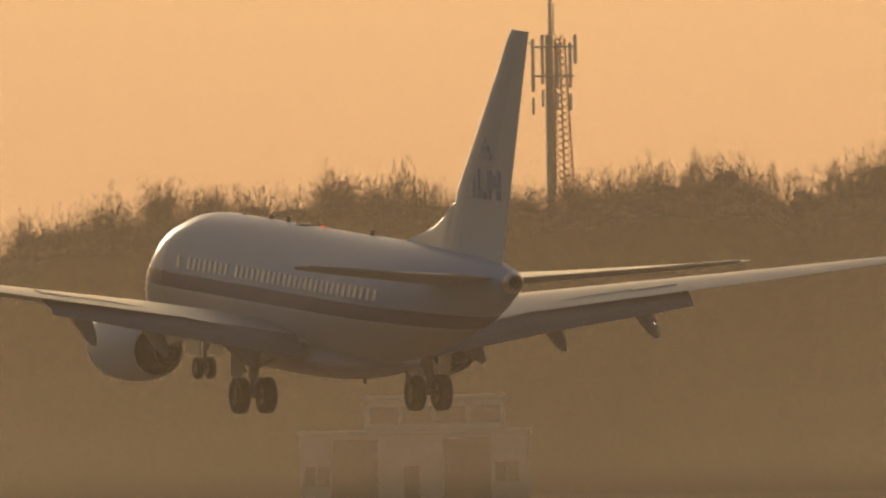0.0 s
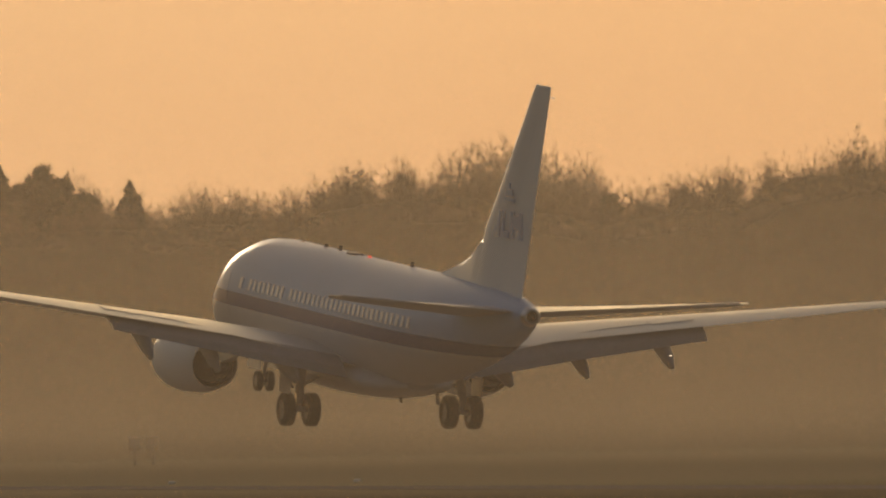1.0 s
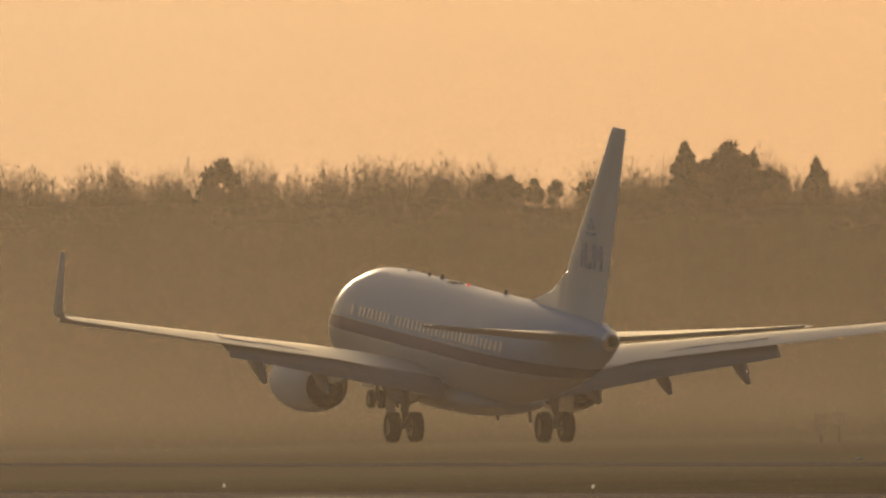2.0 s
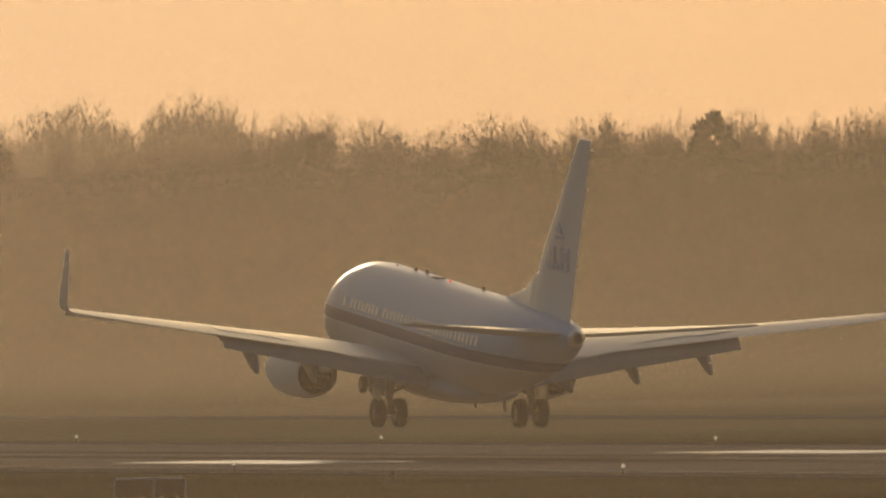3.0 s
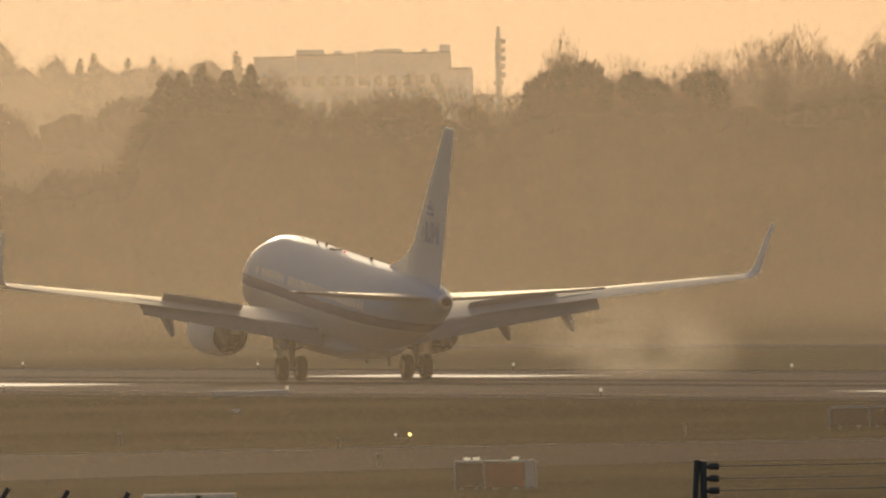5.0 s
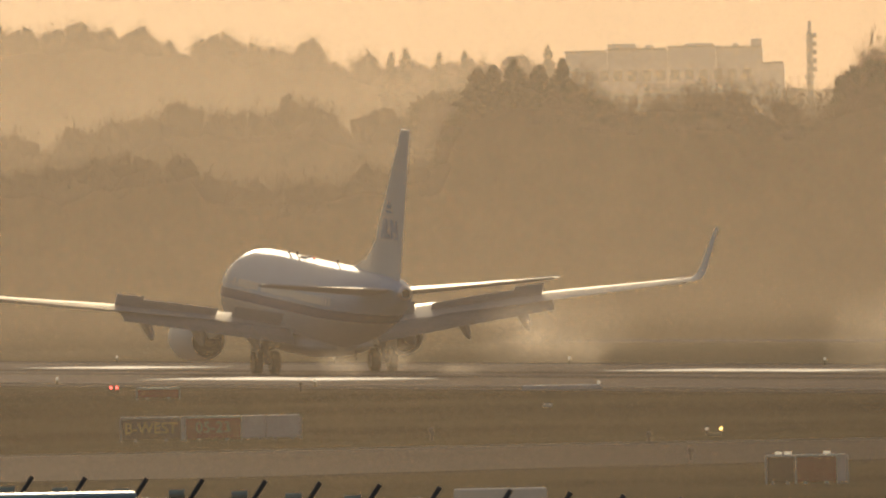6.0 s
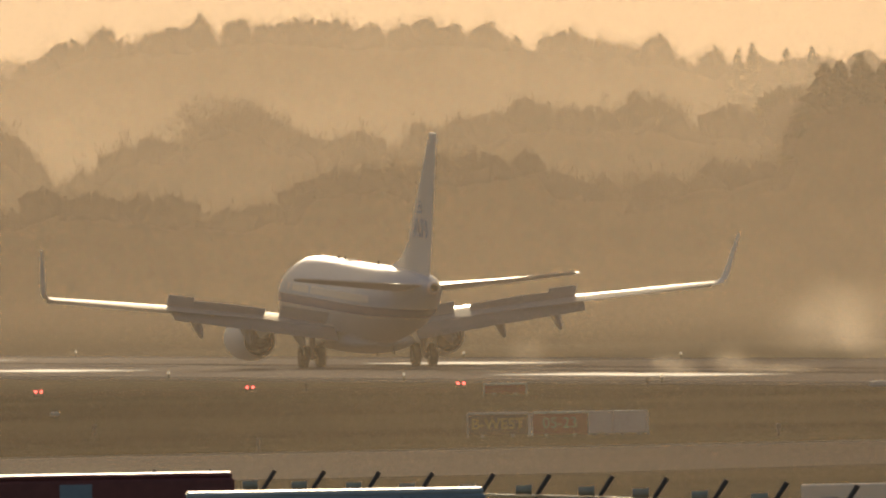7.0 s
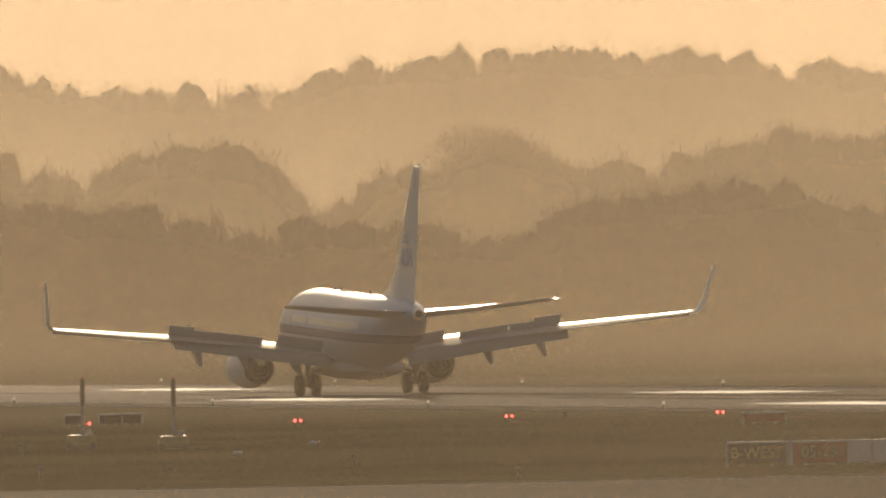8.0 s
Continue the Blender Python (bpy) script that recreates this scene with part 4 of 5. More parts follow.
        part("fan_face", lathe(((-0.3, 0.84), (-0.32, 0.30), (0.15, 0.02)), ec, n=28), M_DARKMETAL, wing)
        sec = [[P(a, 4.83 + w, z0), P(a, 4.83 + w * 0.8, z1), P(a, 4.83 - w * 0.8, z1), P(a, 4.83 - w, z0)] for a, w, z0, z1 in ((10.4, 0.05, 2.5, 2.64), (11.4, 0.20, 2.35, 2.86), (13.0, 0.24, 1.9, 2.92), (14.6, 0.20, 1.75, 2.62), (15.9, 0.04, 2.1, 2.4))]
        part("engine_pylon", loft(sec), M_GREYP, wing)
        # Sun glints on the right wing, built as small glowing balls.
        if side < 0:
            part("flap_track_glint", lathe(((-0.05, 0.01), (-0.04, 0.05), (0.04, 0.05), (0.05, 0.01)), P(19.75, 9.14, 2.42), n=8), M_GLINT, wing, "small glowing ball for a sun glint at the flap track")
            part("pylon_glint", lathe(((-0.05, 0.01), (-0.04, 0.05), (0.04, 0.05), (0.05, 0.01)), ec + Vector((-3.5, 0.35, 0.72)), n=8), M_GLINT, wing, "small glowing ball for a sun glint at the engine pylon")
    # landing gear
    wheel_t = lathe(((-0.20, 0.33), (-0.21, 0.47), (-0.17, 0.545), (-0.09, 0.565), (0.09, 0.565), (0.17, 0.545), (0.21, 0.47), (0.20, 0.33)), n=28)
    rot = Matrix.Rotation(radians(90), 4, "Z")
    bmesh.ops.transform(wheel_t, matrix=rot, verts=wheel_t.verts)
    tyre_me = finish("tyre", wheel_t, M_TYRE)
    rim = lathe(((-0.19, 0.01), (-0.14, 0.20), (-0.19, 0.34), (0.19, 0.34), (0.14, 0.20), (0.19, 0.01)), n=20)
    bmesh.ops.transform(rim, matrix=rot, verts=rim.verts)
    rim_me = finish("rim", rim, M_DARKMETAL)

    def wheel(at, s, parent):
        w = new("wheel", tyre_me)
        w.parent = parent
        w.location = at
        if s == 1:
            GEAR.append(w)
        w.scale = (s, s * (1.0 if s == 1 else 0.85), s)
        r = new("rim", rim_me)
        r.parent = w
    for side in (1, -1):
        y = side * 2.86
        bm = rodded(ap(16.6, y, 0.57), ap(16.6, y, 1.35), 0.085, 0.10, n=12)
        rod(bm, ap(16.6, y, 1.1), ap(16.45, y - side * 0.12, 2.1), 0.15, 0.17, n=12)
        rod(bm, ap(16.6, y - 0.42, 0.57), ap(16.6, y + 0.42, 0.57), 0.09, n=10)
        leg = part("main_leg", bm, M_STEEL, plane, "steel main landing gear leg")
        GEAR.append(leg)
        bm = rodded(ap(16.5, y, 1.25), ap(16.4, y - side * 1.15, 1.75), 0.07, n=8)
        rod(bm, ap(16.75, y, 0.68), ap(17.05, y, 0.98), 0.045, n=8)
        rod(bm, ap(17.05, y, 0.98), ap(16.75, y, 1.32), 0.045, n=8)
        rod(bm, ap(16.2, y + side * 0.1, 1.15), ap(15.9, y + side * 0.5, 2.0), 0.05, n=8)
        part("gear_brace", bm, M_STEEL, plane)
        part("gear_door", boxed(-0.55, y + side * 0.52 - 0.02, 1.02, 0.55, y + side * 0.52 + 0.03, 1.85, bevel=0.015), M_GREYP, plane, "small grey gear door")
        for dy in (-0.43, 0.43):
            wheel(ap(16.6, y + dy, 0.565), 1.0, plane)
    part("nose_leg", rod(rod(rodded(ap(3.6, 0, 0.45), ap(3.75, 0, 1.5), 0.06, 0.09, n=10), ap(3.6, -0.2, 0.48), ap(3.6, 0.2, 0.48), 0.05), ap(3.7, 0, 1.0), ap(4.4, 0, 1.45), 0.04), M_STEEL, plane, "steel nose landing gear leg")
    for dy in (-0.2, 0.2):
        wheel(ap(3.6, dy, 0.48), 0.61, plane)
    for dy in (-0.36, 0.36):
        part("nose_gear_door", boxed(16.6 - 4.3, dy - 0.015, 0.9, 16.6 - 2.9, dy + 0.015, 1.45, bevel=0.01), M_GREYP, plane)
    # aerials and lamps
    for aft, h, nm in ((7.2, 0.06, "aerial"), (9.8, 0.15, "aerial"), (11.4, 0.20, "aerial"), (19.3, 0.22, "aerial")):
        sec = [[ap(aft + 0.1 * f, 0.03, 5.46 + h * f), ap(aft + 0.3 + 0.1 * f, 0.0, 5.46 + h * f), ap(aft + 0.1 * f, -0.03, 5.46 + h * f)] for f in (0, 1)]
        part(nm, loft(sec), M_DARK, plane, "small dark blade aerial")
    part("aerial_dome", boxed(16.6 - 13.6, -0.2, 5.42, 16.6 - 12.7, 0.2, 5.53, bevel=0.05), M_DARK, plane)
    for aft in (18.6, 22.6):
        bot = 1.32 if aft < 20 else 1.55
        sec = [[ap(aft + 0.15 * f, 0.03, bot - 0.4 * f), ap(aft + 0.3 + 0.12 * f, 0.0, bot - 0.4 * f), ap(aft + 0.15 * f, -0.03, bot - 0.4 * f)] for f in (0, 1)]
        part("belly_aerial", loft(sec), M_DARK, plane)
    part("beacon", lathe(((-0.06, 0.01), (-0.05, 0.05), (0.05, 0.05), (0.06, 0.01)), ap(14.8, 0, 5.5), n=10), M_BEACON, plane, "red beacon on the roof")
    return plane


WINGS, SPOILERS, GEAR = [], [], []
AIRLINER = build_airliner()
FLIGHT = ((0, -3.23, 799.97, 5.70, 19.41, 3.87, 0.15),
          (0.5, -14.85, 833.77, 4.69, 19.36, 4.44, 1.54),
          (1, -27.24, 870.18, 3.69, 19.46, 4.63, 1.97),
          (1.5, -38.80, 907.99, 3.06, 19.83, 4.55, 1.58),
          (1.7, -43.55, 920.93, 2.81, 19.92, 4.51, 1.26),
          (2.8, -69.55, 992.50, 1.47, 20.18, 4.98, 0.95),
          (3.5, -85.56, 1036.89, 0.69, 20.33, 6.05, 2.16),
          (4, -97.77, 1074.66, 0.28, 20.28, 6.27, 2.18),
          (4.2, -102.68, 1090.00, 0.13, 20.38, 6.24, 2.00),
          (5.3, -127.80, 1166.40, 0.10, 20.60, 4.67, -0.10),
          (5.5, -132.72, 1182.58, 0.10, 20.95, 4.33, -0.05),
          (6, -144.72, 1217.72, -0.16, 20.75, 3.27, -0.47),
          (6.5, -156.57, 1255.24, -0.23, 20.68, 2.80, -0.55),
          (7, -167.95, 1285.08, -0.27, 19.54, 2.18, -0.38),
          (7.5, -178.28, 1312.20, -0.21, 19.10, 1.71, -0.66),
          (8, -189.55, 1343.41, -0.15, 19.10, 1.61, -0.61))




def motions():
    for ob in GEAR:
        x, y, z = ob.location
        walk(ob, [(t, pose(x, y, z + up)) for t, up in ((0.0, -0.1), (1.6, -0.09), (3.5, -0.03), (4.5, -0.06), (5.5, -0.04), (6.0, 0.16), (6.5, 0.24), (7.0, 0.27), (8.0, 0.18))])
    walk(AIRLINER, [(t, pose(x, y, z, roll, -pitch, 90 + head)) for t, x, y, z, head, pitch, roll in FLIGHT])
    for wing, side, at in WINGS:
        walk(wing, [(t, pose(*at, side * flex, 0, 0)) for t, flex in ((0.0, 2.0), (1.5, 2.14), (3.5, 2.43), (4.4, 2.4), (5.5, 1.72), (6.4, 0.5), (7.0, 0.34), (8.0, 0.08))])
    for sp, late, at, hinge in SPOILERS:
        rows = ((0.0, 0), (5.4, 0), (6.1, 55), (8.0, 55)) if late else ((0.0, 0), (4.4, 0), (5.2, 48), (8.0, 48))
        walk(sp, [(t, Matrix.Translation(at) @ Matrix.Rotation(radians(a), 4, hinge)) for t, a in rows])
    smoke_motion()


# ---- beyond the runway ----
def place(g, r, z=0.0):
    return polar(az(g), r, z)


def facing(g):
    """Turn of a thing whose front (-y) looks at the camera."""
    return math.degrees(az(g))


def cell_mast():
    m = thing("cell_mast", "tall cell mast with panel aerials beside a red lattice", "mast", place(978, 1960, land(az(978), 1960)), facing(978))
    z0 = land(az(978), 1960)
    top = 33.2 - z0
    part("mast_pole", rodded((0, 0, -0.5), (0, 0, top), 0.36, 0.30, n=16), M_CONCRETE, m)
    part("mast_top", rod(rodded((0.1, 0, top), (0.1, 0, top + 3.2), 0.16, 0.12, n=8), (0.35, 0, top), (0.35, 0, top + 2.4), 0.05), M_STEEL, m)
    bm = bmesh.new()
    w0, w1 = 0.75, 0.35
    legs = [lambda t, sx=sx, sy=sy: Vector((1.05 - 0.25 * t + sx * (w0 + (w1 - w0) * t), sy * 0.4, top * t)) for sx, sy in ((-1, -1), (1, -1), (0, 1))]
    for lg in legs:
        rod(bm, lg(0), lg(0.98), 0.07, n=5)
    n = 26
    for k in range(n):
        for i in range(3):
            rod(bm, legs[i](k / n), legs[(i + 1) % 3]((k + 1) / n), 0.04, n=4)
    part("lattice", bm, M_MASTRED, m, "faded red steel lattice")
    for z in (top - 0.9, top - 3.1):
        bm = bmesh.new()
        for k in range(12):
            a, b = 2 * math.pi * k / 12, 2 * math.pi * (k + 1) / 12
            rod(bm, (0.3 + 1.55 * math.cos(a), 1.2 * math.sin(a), z), (0.3 + 1.55 * math.cos(b), 1.2 * math.sin(b), z), 0.07, n=5)
            if k % 3 == 0:
                rod(bm, (0, 0, z), (0.3 + 1.55 * math.cos(a), 1.2 * math.sin(a), z), 0.06, n=5)
        part("platform", bm, M_STEEL, m)
    for k in range(9):
        a = 2 * math.pi * k / 9
        x, y = 0.3 + 1.65 * math.cos(a), 1.3 * math.sin(a)
        zz = top - (2.4 if k % 2 else 0.9) - 0.3 * (k % 3)
        part("panel_aerial", boxed(x - 0.13, y - 0.08, zz - 1.3, x + 0.13, y + 0.08, zz + 0.9, bevel=0.03), M_GREYP, m)
        if k % 2:
            part("panel_aerial", boxed(x - 0.1, y - 0.07, zz - 3.0, x + 0.1, y + 0.07, zz - 1.7, bevel=0.03), M_GREYP, m)
    return m


cell_mast()


def tower():
    r = 2950
    z0 = land(az(-3789), r)
    t = thing("radio_tower", "slim hazy radio tower rising over the woods", "tower", place(-3789, r, z0), facing(-3789))
    top = 6 + 384 * r / F - z0
    part("shaft", rodded((0, 0, -0.5), (0, 0, top - 1.4), 0.45, 0.36, n=12), M_CONCRETE, t)
    part("spire", rodded((0, 0, top - 1.4), (0, 0, top), 0.24, 0.2, n=8), M_STEEL, t)
    for k in range(5):
        z = top - 1.7 - 0.95 * k
        part("drum_aerial", rodded((0.25, 0, z), (0.82 - 0.05 * (k % 2), 0, z), 0.36, 0.30, n=10), M_CONCRETE, t)
    part("collar", rodded((0, 0, top - 6.6), (0, 0, top - 6.2), 0.62, n=12), M_CONCRETE, t)


tower()


def apartments():
    r = 2950
    k = r / F
    b = thing("apartment_building", "long flat-roofed apartment block fading in haze", "building", place(-4045, r, 0), facing(-4045))
    top = lambda e: 6 + e * k
    x = lambda g: (g + 4045) * k
    for i, (g0, g1, e, d) in enumerate(((-4222, -4147, 334, 9), (-4147, -4040, 337, 11), (-4040, -3955, 340, 10), (-3955, -3872, 338, 11), (-3872, -3834, 309, 9))):
        part("wall", boxed(x(g0) + 0.02, 0.3 * (i % 2), 0, x(g1) - 0.02, d, top(e), bevel=0.05), M_RENDER, b, smooth=False)
        part("roof", boxed(x(g0) - 0.1, 0.2 * (i % 2) - 0.15, top(e), x(g1) - 0.15, d + 0.1, top(e) + 0.25, bevel=0.04), M_CONCRETE, b, smooth=False)
    for g0, g1, e0, e1 in ((-4147, -4097, 342, 349), (-4080, -4065, 342, 346), (-4010, -3960, 344, 348), (-3893, -3874, 342, 354), (-3925, -3915, 342, 347)):
        part("stair_head", boxed(x(g0), 2, top(e0) - 0.3, x(g1), 6, top(e1), bevel=0.04), M_RENDER, b, smooth=False)
    win = None
    for row in range(7):
        for col in range(13):
            zz = top(325) - 2.1 - 2.9 * row
            xx = x(-4205) + col * 1.62
            if win is None:
                win = finish("window", boxed(-0.5, -0.06, -0.6, 0.5, 0.12, 0.6, bevel=0.02), M_GLASSDARK, smooth=False)
            o = new("window", win)
            o.parent = b
            o.location = (xx, -0.02, zz)


apartments()


def hall():
    """The low white airfield building, its walls greyed in place of haze, front towards the camera."""
    h = thing("airfield_building", "low white airfield building greyed for haze, with dark bays and flat roof", "building", place(728, 1525, 0), facing(728))
    k = 1525 / F
    x = lambda px: (px - 728) * k
    # Concrete grey on the white walls paints in the contrast lost to haze.
    part("lower_wall", boxed(x(525), 0.3, 0, x(930), 8, 3.9, bevel=0.05), M_CONCRETE, h, smooth=False)
    part("lower_roof", boxed(x(521), 0.1, 3.9, x(934), 8.2, 4.12, bevel=0.04), M_CONCRETE, h, smooth=False)
    part("upper_wall", boxed(x(640), 1.5, 4.12, x(888), 7, 5.9, bevel=0.05), M_CONCRETE, h, smooth=False)
    part("upper_roof", boxed(x(632), 1.2, 5.9, x(892), 7.3, 6.15, bevel=0.04), M_CONCRETE, h, smooth=False)
    for a, b in ((580, 662), (778, 862)):
        part("bay", boxed(x(a), 0.22, 0.05, x(b), 0.6, 3.6, bevel=0.02), M_GLASSDARK, h, "dark glazed bay", smooth=False)
    for a, b, z0, z1 in ((532, 552, 0.9, 2.1), (556, 576, 0.9, 2.1), (708, 736, 0.1, 2.0), (870, 888, 1.0, 2.2), (892, 912, 1.0, 2.2)):
        part("window", boxed(x(a), 0.24, z0, x(b), 0.5, z1, bevel=0.02), M_GLASSDARK, h, smooth=False)
    for a, b in ((650, 700), (706, 760), (766, 820), (826, 880)):
        part("upper_window", boxed(x(a), 1.42, 4.5, x(b), 1.7, 5.5, bevel=0.02), M_GLASSDARK, h, smooth=False)


hall()


# ---- signs, lamps and markers on the grass ----
def text_on(parent, words, x, z, size, material, y=-0.13):
    cu = bpy.data.curves.new("lettering", "FONT")
    cu.body = words
    cu.size = size
    cu.align_x = "CENTER"
    cu.align_y = "CENTER"
    cu.extrude = 0.006
    tmp = bpy.data.objects.new("lettering", cu)
    scene.collection.objects.link(tmp)
    me = bpy.data.meshes.new_from_object(tmp.evaluated_get(bpy.context.evaluated_depsgraph_get()))
    bpy.data.objects.remove(tmp)
    me.materials.clear()
    me.materials.append(material)
    o = new("lettering", me)
    o.parent = parent
    o.location = (x, y, z)
    o.rotation_euler = (radians(90), 0, 0)
    return o


def sign(label, xy, turn, panels, height, lamps=(), group="airfield signs"):
    """panels: (width, face material, words, word material) from left to right."""
    s = thing("airfield_sign", label, "sign", (*xy, 0.0), turn, group)
    x = 0.0
    for w, m, words, wm in panels:
        p = part("panel", boxed(x + 0.02, -0.11, 0.06, x + w - 0.02, 0.11, 0.06 + height, bevel=0.02), m, s, smooth=False)
        part("panel_rim", boxed(x + 0.02, -0.14, 0.06 + height - 0.02, x + w - 0.02, 0.14, 0.06 + height + 0.035, bevel=0.012), M_SIGNGREY, p, "pale metal rim", smooth=False)
        part("panel_post", boxed(x, -0.13, 0, x + 0.035, 0.13, 0.06 + height, bevel=0.008), M_SIGNGREY, p, smooth=False)
        if words:
            t = text_on(s, words, x + w / 2, 0.06 + height / 2, height * 0.72, wm)
        for f in (0.25, 0.75):
            part("foot", boxed(x + w * f - 0.04, -0.2, -0.05, x + w * f + 0.04, 0.2, 0.06), M_STEEL, p, smooth=False)
        x += w
    part("end_plate", boxed(x, -0.13, 0, x + 0.04, 0.13, 0.06 + height, bevel=0.008), M_SIGNGREY, s, smooth=False)
    for lx in lamps:
        part("sign_lamp", boxed(lx - 0.09, -0.12, height + 0.10, lx + 0.09, 0.0, height + 0.17, bevel=0.02), M_WHITELAMP, s, "lit lamp over the sign", smooth=False)
    return s


sign("black and red airfield sign with two grey blank panels", (-102.2, 805.6), facing(-5000), ((1.90, M_SIGNBLACK, "B-WEST", M_YELLOW), (0.12, M_SIGNGREY, "", None), (1.76, M_SIGNRED, "05-23", M_WORN), (0.78, M_SIGNGREY, "", None), (1.06, M_SIGNGREY, "", None)), 0.66)
sign("long dark airfield sign facing away on the grass", (-71.2, 817.0), facing(-3200), ((1.25, M_SIGNBLACK, "", None), (1.0, M_SIGNBLACK, "", None)), 0.58)
sign("dark and red airfield sign with lamps on top", (-64.2, 631.0), facing(-3850), ((0.72, M_SIGNBLACK, "", None), (1.02, M_SIGNRED, "", None), (0.24, M_SIGNGREY, "", None)), 0.62, lamps=(0.32, 0.55, 1.5))
sign("dark airfield sign with lamps and a pale end", (-49.5, 656.5), facing(-2650), ((1.45, M_SIGNBLACK, "", None), (0.22, M_SIGNGREY, "", None)), 0.66, lamps=(0.4, 0.9))
sign("small faded red airfield sign near the runway", (-130.2, 1031.6), facing(-5000), ((1.72, M_SIGNRED, "", None),), 0.36)
sign("low dark equipment box sign beside the runway", (-168.2, 1100.6), facing(-6150), ((0.85, M_SIGNBLACK, "", None),), 0.38)
sign("wide low dark sign beside the runway", (-166.8, 1101.2), facing(-6090), ((1.0, M_SIGNBLACK, "", None), (0.85, M_SIGNBLACK, "", None)), 0.38)
single("concrete_block", boxed(-1.6, -0.4, 0, 1.6, 0.4, 0.22, bevel=0.04), M_SIGNGREY, "low bluish grey concrete slab beside the runway", "slab", (-114.6, 1045.6, 0.0), facing(-4235), smooth=False)
single("white_cabinet", boxed(-1.0, -0.35, 0, 1.0, 0.35, 0.72, bevel=0.03), M_RENDER, "low white equipment cabinet on the grass", "cabinet", place(-4350, 560), facing(-4350), smooth=False)


def lamp_pair(xy, material, label, other=None, gap=0.12, size=0.055):
    e = thing("ground_lamp", label, "lamp", (*xy, 0.0), facing(-5800), "airfield lamps")
    part("lamp_base", boxed(-0.22, -0.08, 0, 0.22, 0.08, 0.10, bevel=0.02), M_CASE, e, smooth=False)
    for k, sx in enumerate((-gap, gap)):
        hs = part("lamp_hood", rodded((sx, 0.10, 0.22), (sx, -0.08, 0.22), 0.085, 0.095, n=12), M_DARK, e, "dark round lamp hood")
        part("lens", rodded((sx, -0.082, 0.22), (sx, -0.10, 0.22), size, size * 0.9, n=12), material if k == 0 or other is None else other, hs)
        part("stem", rodded((sx, 0, 0.08), (sx, 0, 0.16), 0.03, n=6), M_DARK, e)
    return e


for xy in ((-163.1, 1073.5), (-153.6, 1069.4), (-145.7, 1076.6), (-137.5, 1082.0)):
    lamp_pair(xy, M_REDLAMP, "pair of lit red stop lamps on the grass")
lamp_pair((-81.9, 789.6), M_WHITELAMP, "pair of lit amber and white guard lamps", other=M_AMBERLAMP, gap=0.22, size=0.045)

edge = thing("runway_edge_lamp", "small white runway edge lamp on a short stem", "lamp", rw(213, -24.0, 0.02), 0, "runway edge lamps")
part("stem", rodded((0, 0, 0), (0, 0, 0.22), 0.04, n=8), M_CASE, edge)
part("globe", rod(rodded((0, 0, 0.22), (0, 0, 0.30), 0.05, 0.06, n=10), (0, 0, 0.30), (0, 0, 0.36), 0.06, 0.03, n=10), M_WHITELAMP, edge, "lit white globe")
for k in range(-5, 16):
    for c in (-24.0, 24.0):
        if k or c > 0:
            copy_thing(edge, Matrix.Translation(rw(213 + 54 * k, c, 0.02)))

marker = thing("taxiway_marker", "small dark marker post in the grass", "marker", (-73.2, 699.5, 0), 0, "taxiway markers")
part("stem", rodded((0, 0, 0), (0, 0, 0.22), 0.035, n=8), M_DARK, marker)
part("head", rod(rodded((0, 0, 0.22), (0, 0, 0.34), 0.07, 0.08, n=10), (0, 0, 0.34), (0, 0, 0.40), 0.08, 0.02, n=10), M_DARK, marker)
for g, r in ((-4470, 795), (-3470, 800), (-6005, 800), (-4085, 765), (-2720, 880), (-5390, 770), (-6235, 810), (-5680, 845), (-6268, 930), (-4700, 1075), (-5305, 1085)):
    copy_thing(marker, Matrix.Translation(place(g, r)))
for g, r in ((-4264, 945), (-5750, 955), (-5885, 905), (-1025, 1250), (-697, 1240)):
    single("marker_stone", boxed(-0.16, -0.12, 0, 0.16, 0.12, 0.14, bevel=0.05), M_RENDER, "small pale marker stone in the grass", "marker", place(g, r), 20, "marker stones", smooth=False)


def antenna_pole(xy):
    e = thing("antenna_pole", "slim banded pole on a wheeled equipment base", "pole", (*xy, 0.0), facing(-6100), "antenna poles")
    part("base_box", boxed(-0.5, -0.35, 0.08, 0.5, 0.35, 0.52, bevel=0.03), M_CASE, e, "brown equipment box", smooth=False)
    part("pole_lower", rodded((0.05, 0, 0.5), (0.05, 0, 1.6), 0.07, n=10), M_CONCRETE, e, "pale lower pole")
    part("pole_upper", rodded((0.05, 0, 1.6), (0.05, 0, 2.55), 0.085, n=10), M_DARK, e, "dark upper pole")
    part("pole_cap", rodded((0.05, 0, 2.55), (0.05, 0, 2.66), 0.05, 0.02, n=8), M_MASTRED, e)
    for sx in (-0.42, 0.42):
        part("foot", rodded((sx, -0.36, 0.12), (sx, 0.36, 0.12), 0.12, n=10), M_DARK, e)
    part("side_box", boxed(0.15, -0.2, 0.52, 0.4, 0.2, 0.7, bevel=0.02), M_STEEL, e, smooth=False)


antenna_pole((-143.3, 941.9))
antenna_pole((-137.7, 926.9))
for g, r in ((-1090, 1465), (-1058, 1480)):
    e = thing("marker_board", "small dark board on a post beyond the runway", "board", place(g, r), facing(g), "marker boards")
    part("board", boxed(-0.35, -0.03, 0.9, 0.35, 0.03, 1.6, bevel=0.01), M_DARK, e, smooth=False)
    part("post", boxed(-0.05, -0.05, 0, 0.05, 0.05, 1.0), M_DARK, e, smooth=False)


# ---- foreground: fence and parked vans ----
def fence_r(g):
    return float(np.interp(g, (-5500, -4757, -4020, -3300), (448, 421, 381, 350)))


